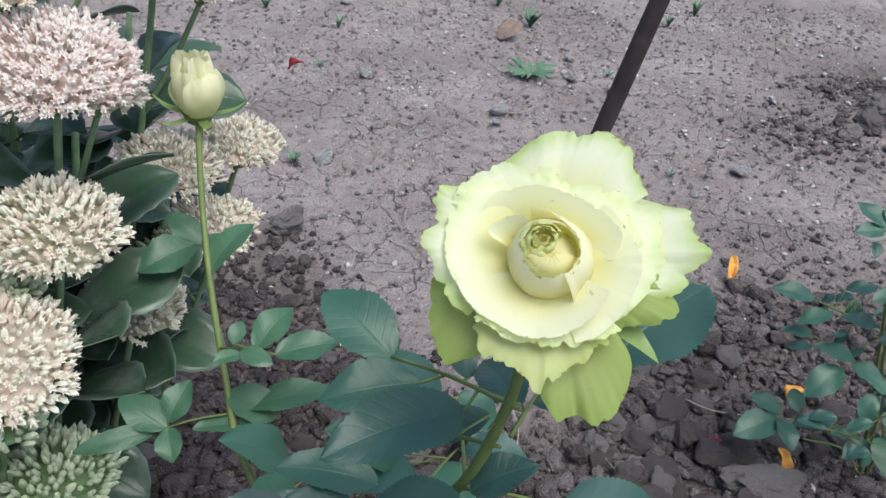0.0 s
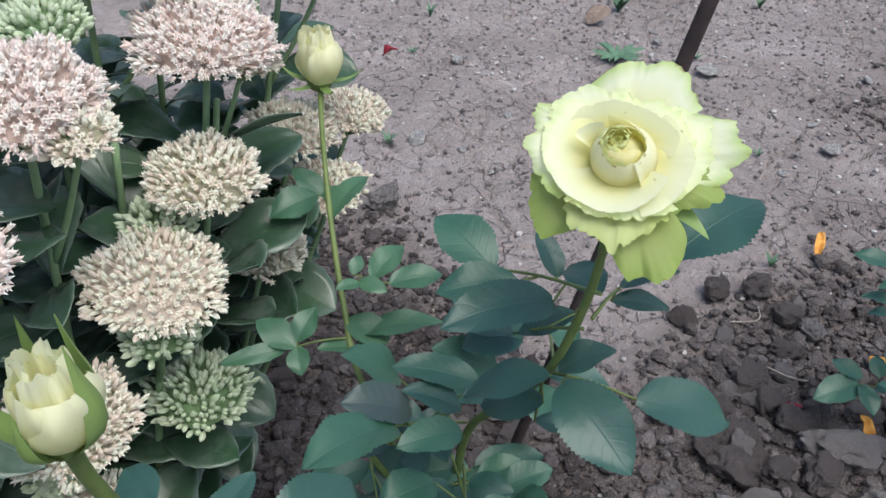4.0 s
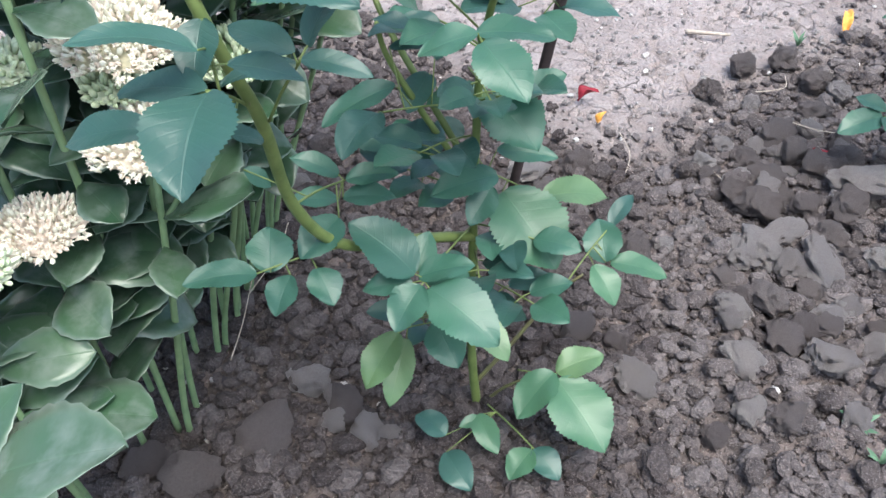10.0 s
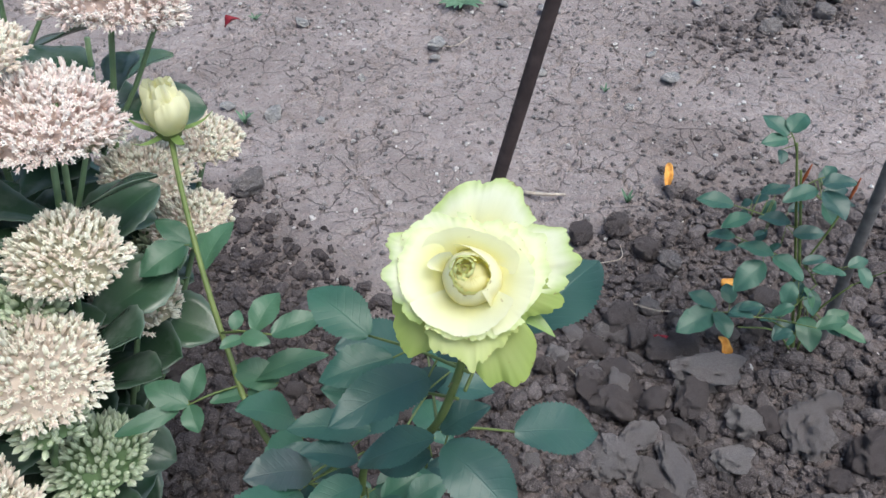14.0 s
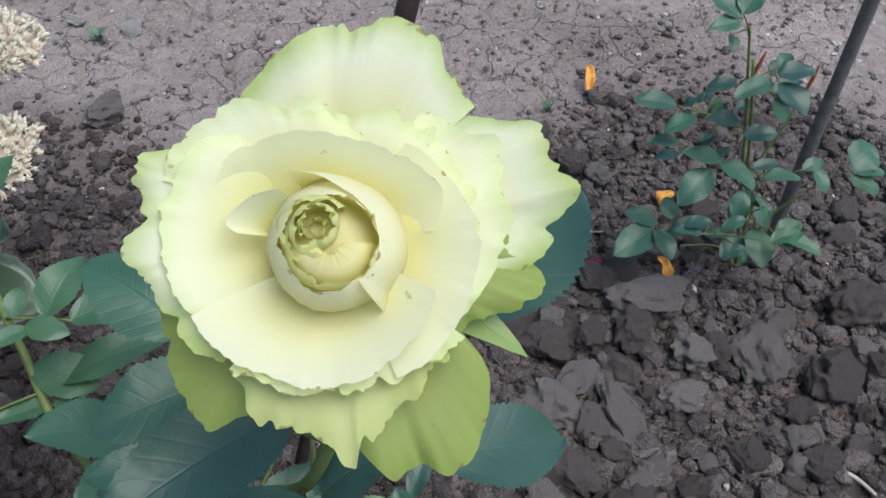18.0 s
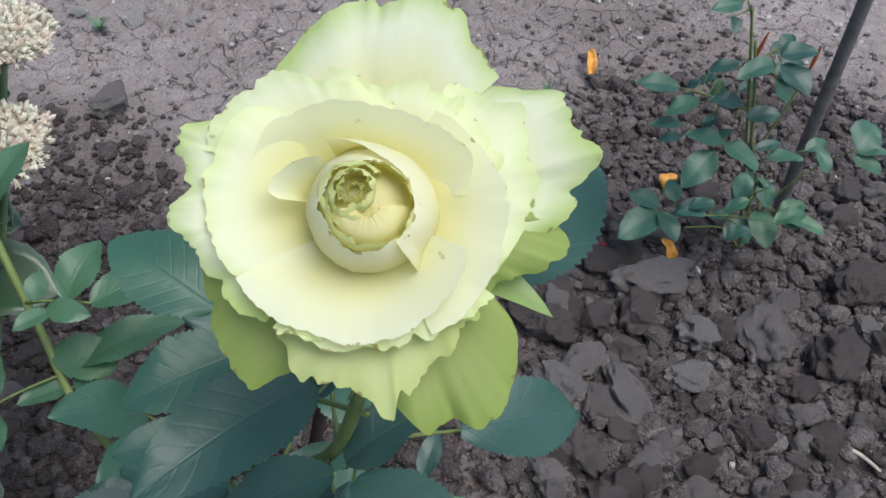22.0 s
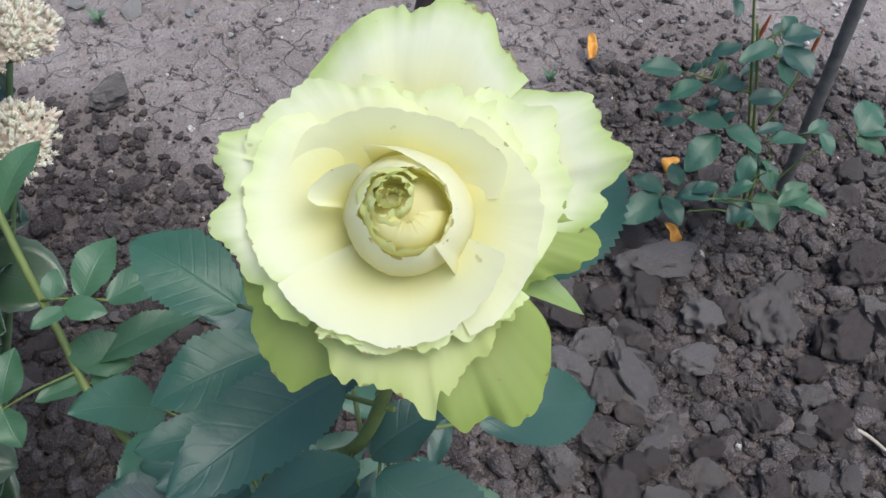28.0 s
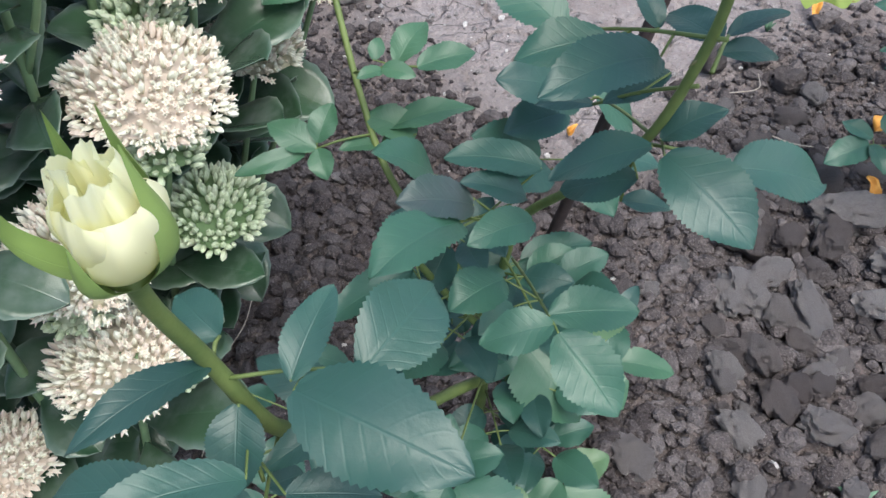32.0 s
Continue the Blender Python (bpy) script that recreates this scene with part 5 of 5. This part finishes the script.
for tip, w in (((-0.168, -0.060, 0.583), 0.50), ((-0.268, -0.003, 0.562), 0.55), ((-0.40, -0.06, 0.53), 0.5), ((-0.33, -0.15, 0.50), 0.5)):
    child("leaf", blade("leaf", (-0.312, -0.060, 0.512), tip, w, sedum_leaf, up=(0, -0.1, 1), teeth=10, tooth=0.07, shape=1.1, droop=0.10, rows=20, cols=6, thick=0.0016), front)


# ---- clods, crumbs and stones ----
def lump(seed, squash=0.7, facets=2):
    rng = random.Random(seed)
    bm = bmesh.new()
    bmesh.ops.create_icosphere(bm, subdivisions=facets, radius=0.5)
    off = Vector((rng.uniform(0, 99), rng.uniform(0, 99), rng.uniform(0, 99)))
    cuts = [(Vector((rng.gauss(0, 1), rng.gauss(0, 1), rng.gauss(0, 1))).normalized(), rng.uniform(0.30, 0.46)) for _ in range(10)]
    for v in bm.verts:
        v.co *= 1 + 0.36 * noise.noise(v.co * 2.3 + off) + 0.26 * noise.noise(v.co * 5.5 + off)
        for n, d in cuts:
            over = v.co.dot(n) - d
            if over > 0:
                v.co -= n * over * 0.75
        v.co *= 1 + 0.12 * noise.noise(v.co * 7 + off) + 0.08 * noise.noise(v.co * 16 + off) + (0.045 * noise.noise(v.co * 34 + off) + 0.03 * noise.noise(v.co * 60 + off)) * (facets > 2)
        v.co.z *= squash
    return bm


def lump_mesh(name, seed, mat, squash=0.7, facets=2):
    bm = lump(seed, squash, facets)
    me = bpy.data.meshes.new(name)
    bm.to_mesh(me)
    bm.free()
    me.materials.append(mat)
    return me


CLODS = [lump_mesh("clod", 40 + k, clod_mat, 0.85 + 0.06 * (k % 4), 4) for k in range(10)]
PALE_CLODS = [lump_mesh("clod", 70 + k, clod_pale, 0.85, 4) for k in range(6)]
STONES = [lump_mesh("stone", 90 + k, stone_mat, 0.55, 2) for k in range(6)]


def lay(meshes, x, y, size, parent=None, name="clod", stretch=1.0, turn=None, sink=0.06, label=""):
    ob = new(name, random.choice(meshes))
    ob.location = (x, y, gz(x, y) + size * (0.32 - sink))
    ob.rotation_euler = (random.uniform(-0.4, 0.4), random.uniform(-0.4, 0.4), random.uniform(0, 6.3) if turn is None else turn)
    ob.scale = (size * stretch, size, size)
    if parent:
        ob.parent = parent
    return tagged(ob, label) if label else ob


# the large clods in the dug strip
for x, y, size, stretch, turn, pale in (
    (0.525, 0.735, 0.060, 2.3, -1.35, 1), (0.412, 0.770, 0.062, 1.2, 0.4, 1), (0.480, 0.815, 0.060, 1.6, 0.3, 1), (0.630, 0.752, 0.060, 1.3, -0.2, 1),
    (0.790, 0.805, 0.100, 1.2, 1.2, 1), (0.680, 0.830, 0.070, 1.3, 0.6, 1), (0.655, 0.955, 0.085, 1.9, 0.0, 1), (0.720, 0.830, 0.060, 1.1, 0.9, 0),
    (0.600, 0.890, 0.075, 1.2, 0.5, 0), (0.520, 1.108, 0.068, 1.1, 0.2, 0), (0.530, 0.900, 0.055, 1.3, 0.9, 0), (0.775, 0.655, 0.050, 1.1, 0.3, 1),
    (0.510, 0.625, 0.055, 1.2, 0.2, 1), (0.490, 0.535, 0.060, 1.4, -0.4, 1), (0.340, 0.852, 0.030, 1.2, 0.4, 1), (0.280, 0.793, 0.034, 1.1, 0.1, 1),
    (0.210, 0.490, 0.055, 1.4, -0.8, 1), (-0.270, 0.460, 0.058, 1.1, 0.1, 1), (-0.310, 0.352, 0.075, 1.4, 1.3, 0), (-0.165, 0.372, 0.050, 1.3, -1.3, 1),
    (-0.205, 0.415, 0.050, 1.4, -1.0, 0), (-0.390, 0.280, 0.070, 1.2, 0.2, 0), (-0.460, 0.290, 0.055, 1.2, 0.1, 0), (0.310, 0.402, 0.040, 1.2, 0.3, 0),
    (0.880, 0.740, 0.090, 1.2, 0.5, 0), (1.000, 0.870, 0.085, 1.2, 0.3, 0), (0.800, 0.700, 0.055, 1.2, 0.3, 0), (0.040, 0.975, 0.055, 1.6, 0.1, 1),
    (0.170, 0.995, 0.050, 1.2, 0.6, 0), (-0.280, 1.650, 0.075, 1.3, 0.4, 1), (-0.380, 1.060, 0.050, 1.2, 0.3, 0), (0.500, 1.390, 0.060, 1.2, 0.6, 0),
    (0.590, 1.410, 0.070, 1.3, 0.9, 0), (0.420, 1.300, 0.050, 1.4, 0.2, 0), (0.640, 1.330, 0.060, 1.2, 0.5, 0), (0.850, 1.150, 0.060, 1.2, 0.4, 0),
):
    lay(PALE_CLODS if pale else CLODS, x, y, size, ground, stretch=stretch, turn=turn, sink=0.02)

rng = random.Random(8)
for _ in range(250):
    for _try in range(20):
        x, y = (rng.uniform(0.36, 1.2), rng.uniform(0.42, 1.12)) if _ % 5 < 3 else (rng.uniform(-0.5, 1.1), rng.uniform(0.25, 1.5))
        if looseness(x, y) > rng.uniform(0.5, 1.0) and fbm(np.array([x * 4.0]), np.array([y * 4.0]), 61)[0] > rng.uniform(0.25, 0.6):
            break
    lay(CLODS if rng.random() < 0.70 else PALE_CLODS, x, y, (0.022 + 0.046 * rng.random() ** 1.7) * (1.0 if x > 0.36 else 0.8), ground, stretch=rng.uniform(1, 1.5), sink=-0.02)


def scatter(name, count, area, sizes, mat, seed, keep, label, facets=1):
    """Joined crumbs: many small lumps in one mesh."""
    shapes = []
    for k in range(6):
        bm = lump(300 + k, 0.85, facets)
        shapes.append((np.array([v.co[:] for v in bm.verts]), np.array([[v.index for v in f.verts] for f in bm.faces])))
        bm.free()
    g = np.random.RandomState(seed)
    x, y = g.uniform(area[0], area[1], count * 4), g.uniform(area[2], area[3], count * 4)
    l = looseness(x, y)
    ok = g.rand(count * 4) < keep(l, x, y)
    x, y = x[ok][:count], y[ok][:count]
    z = ground_height(x, y)
    s = sizes[0] + (sizes[1] - sizes[0]) * g.rand(len(x)) ** 2.5
    vs, fs, n = [], [], 0
    for k in range(len(x)):
        v, f = shapes[k % 6]
        a, b = g.uniform(0, 6.28), g.uniform(-0.5, 0.5)
        c, d = math.cos(a), math.sin(a)
        w = v * s[k] * np.array((g.uniform(1, 1.6), 1, 1))
        w = w @ np.array(((c, d, 0), (-d, c, 0), (0, 0, 1)))
        vs.append(w + np.array((x[k], y[k], z[k] + s[k] * 0.30)))
        fs.append(f + n)
        n += len(v)
    vs, fs = np.concatenate(vs), np.concatenate(fs)
    me = bpy.data.meshes.new(name)
    me.from_pydata(vs.tolist(), [], fs.tolist())
    me.materials.append(mat)
    return tagged(new(name, me), label, "soil", kind="stuff")


# dug soil: dark crumbs on the left, lighter ones on the right
for count, crumbs, left, right, mat, label in ((2300, 14000, -0.75, 0.24, crumb_mat, "darker"), (2900, 16000, 0.24, 1.7, crumb_paler, "paler")):
    scatter("soil_clods", count, (left, right, 0.05, 2.9), (0.012, 0.040), mat, 9, lambda l, x, y: l**3 * np.where(y > 1.9, 0.25, 1.0), "broken " + label + " clods of dug soil", 2)
    scatter("soil_crumbs", crumbs, (left, right, 0.05, 2.9), (0.005, 0.024), mat, 3, lambda l, x, y: l * l, label + " crumbs of dug soil")
scatter("soil_grit", 9000, (-1.2, 2.0, 1.1, 3.7), (0.003, 0.016), grit_mat, 4, lambda l, x, y: 0.15 + 0.4 * np.clip(1 - l, 0, 1), "small crumbs on the trodden earth")
scatter("pale_grit", 1300, (-1.0, 2.0, 0.2, 3.6), (0.004, 0.017), stone_mat, 6, lambda l, x, y: 0.5 + 0 * l, "small pale stones strewn on the soil")

for x, y, size in (
    (-0.24, 1.99, 0.045), (0.66, 2.59, 0.060), (0.93, 2.10, 0.050), (0.52, 2.84, 0.035), (0.51, 2.66, 0.034), (0.25, 2.37, 0.055), (-0.32, 3.23, 0.035), (1.19, 2.62, 0.03),
    (-0.11, 1.96, 0.022), (-0.37, 2.05, 0.032), (0.55, 2.17, 0.032), (-0.18, 2.57, 0.034), (0.77, 1.96, 0.024), (0.92, 2.26, 0.022), (0.01, 2.18, 0.022), (0.24, 2.29, 0.03),
    (1.36, 2.40, 0.06), (1.45, 2.46, 0.07), (1.55, 2.62, 0.08), (1.70, 2.66, 0.10), (1.60, 2.50, 0.06),
):
    tagged(lay(STONES if x < 1.3 else PALE_CLODS, x, y, size * 1.2, None, "stone", stretch=1.25), "pale angular stone lying on dry soil", "stone", group="stones on the path")


# ---- fallen petals, straws and weeds ----
def fallen(x, y, size, turn, mat, label, width=0.5, rise=0.024):
    z = gz(x, y) + 0.012
    c, s = math.cos(turn), math.sin(turn)
    a, b = (x - c * size / 2, y - s * size / 2, z), (x + c * size / 2, y + s * size / 2, z + rise)
    ob = new("fallen_petal", blade("fallen_petal", a, b, width, mat, teeth=0, tooth=0, droop=0.3, fold=1.1, rows=12, cols=6, wave=0.4, thick=0.0008))
    return tagged(ob, label, "petal", group="fallen petals")


ORANGE, RED = "orange fallen petal lying curled on the soil", "dark red fallen petal lying on the soil"
for x, y, size, turn, mat, label, width in (
    (0.770, 1.600, 0.085, 1.30, orange_mat, ORANGE, 0.26), (0.705, 1.015, 0.040, 1.7, orange_mat, ORANGE, 0.5),
    (0.785, 1.185, 0.030, 0.4, orange_mat, ORANGE, 0.8), (0.160, 1.252, 0.042, 0.1, red_mat, RED, 0.55), (0.580, 1.036, 0.040, 0.3, red_mat, RED, 0.5),
    (-0.405, 2.550, 0.050, 0.2, red_mat, RED, 0.5), (0.185, 1.17, 0.018, 0.4, orange_mat, ORANGE, 0.5),
):
    fallen(x, y, size, turn, mat, label, width)


def straw(pts, radius, label):
    pts = [(x, y, gz(x, y) + 0.012 + h) for x, y, h in pts]
    tagged(new("straw", tube(pts, (radius, radius * 0.6), straw_mat, "straw", 5, 14)), label, "straw", group="dry straws")


DRY = "thin dry pale straw lying on the soil"
straw([(0.39, 1.03, 0.0), (0.385, 1.00, 0.01), (0.41, 0.96, 0.0)], 0.0014, DRY)
straw([(0.22, 1.13, 0.0), (0.235, 1.05, 0.012), (0.22, 0.98, 0.0)], 0.0012, DRY)
straw([(0.50, 1.30, 0.0), (0.57, 1.30, 0.01), (0.58, 1.34, 0.02)], 0.0014, DRY)
straw([(0.55, 1.14, 0.02), (0.60, 1.12, 0.02), (0.66, 1.12, 0.01)], 0.0012, DRY)
straw([(0.40, 1.575, 0.0), (0.45, 1.555, 0.008), (0.50, 1.56, 0.0)], 0.0060, "flat dry pale stalk lying on the soil")
straw([(0.24, 2.38, 0.0), (0.30, 2.33, 0.012), (0.37, 2.40, 0.01)], 0.0025, DRY)
straw([(-0.42, 0.62, 0.0), (-0.36, 0.66, 0.06), (-0.34, 0.69, 0.11)], 0.0012, DRY)
straw([(-0.40, 0.48, 0.0), (-0.38, 0.52, 0.05), (-0.36, 0.55, 0.12)], 0.0012, DRY)
straw([(0.78, 0.62, 0.0), (0.82, 0.58, 0.01), (0.85, 0.53, 0.0)], 0.0045, "flat dry pale stalk lying on the soil")


def tuft(x, y, size, leaves, flat, mat, label):
    z = gz(x, y)
    ob = thing("weed", label, "weed", group="weeds", at=(0, 0, 0))
    for k in range(leaves):
        a = k * 2.4 + random.uniform(-0.3, 0.3)
        r = size * random.uniform(0.6, 1.1)
        tip = (x + math.cos(a) * r * flat, y + math.sin(a) * r * flat, z + r * (1.1 - flat) + 0.01)
        child("leaf", blade("leaf", (x, y, z), tip, 0.2, mat, teeth=0, tooth=0, droop=0.25, rows=8, cols=2), ob)


GREENW = "small green weed growing in cracked soil"
for x, y, size, n, flat in (
    (0.365, 2.68, 0.105, 18, 0.94), (-0.32, 2.97, 0.06, 9, 0.45), (-0.61, 3.11, 0.06, 9, 0.5), (0.40, 3.14, 0.10, 14, 0.5), (0.28, 3.35, 0.07, 9, 0.5),
    (-0.32, 1.97, 0.05, 7, 0.6), (-0.34, 2.62, 0.035, 5, 0.8), (0.65, 1.53, 0.04, 5, 0.5), (0.97, 3.29, 0.06, 8, 0.5), (1.11, 3.44, 0.08, 8, 0.4), (0.64, 2.73, 0.04, 6, 0.8),
    (1.90, 3.00, 0.10, 12, 0.8), (0.50, 0.43, 0.04, 7, 0.8), (0.72, 2.05, 0.03, 6, 0.7), (-0.78, 3.18, 0.07, 10, 0.5), (0.52, 0.375, 0.03, 5, 0.7),
):
    tuft(x, y, size, n, flat, weed_mat, GREENW)
tagged(new("dry_leaf", blade("dry_leaf", (0.27, 2.98, gz(0.27, 2.98) + 0.01), (0.36, 3.03, 0.05), 0.7, dry_leaf_mat, teeth=4, tooth=0.1, droop=0.3, thick=0.001)), "curled brown dry leaf lying on the soil", "leaf")
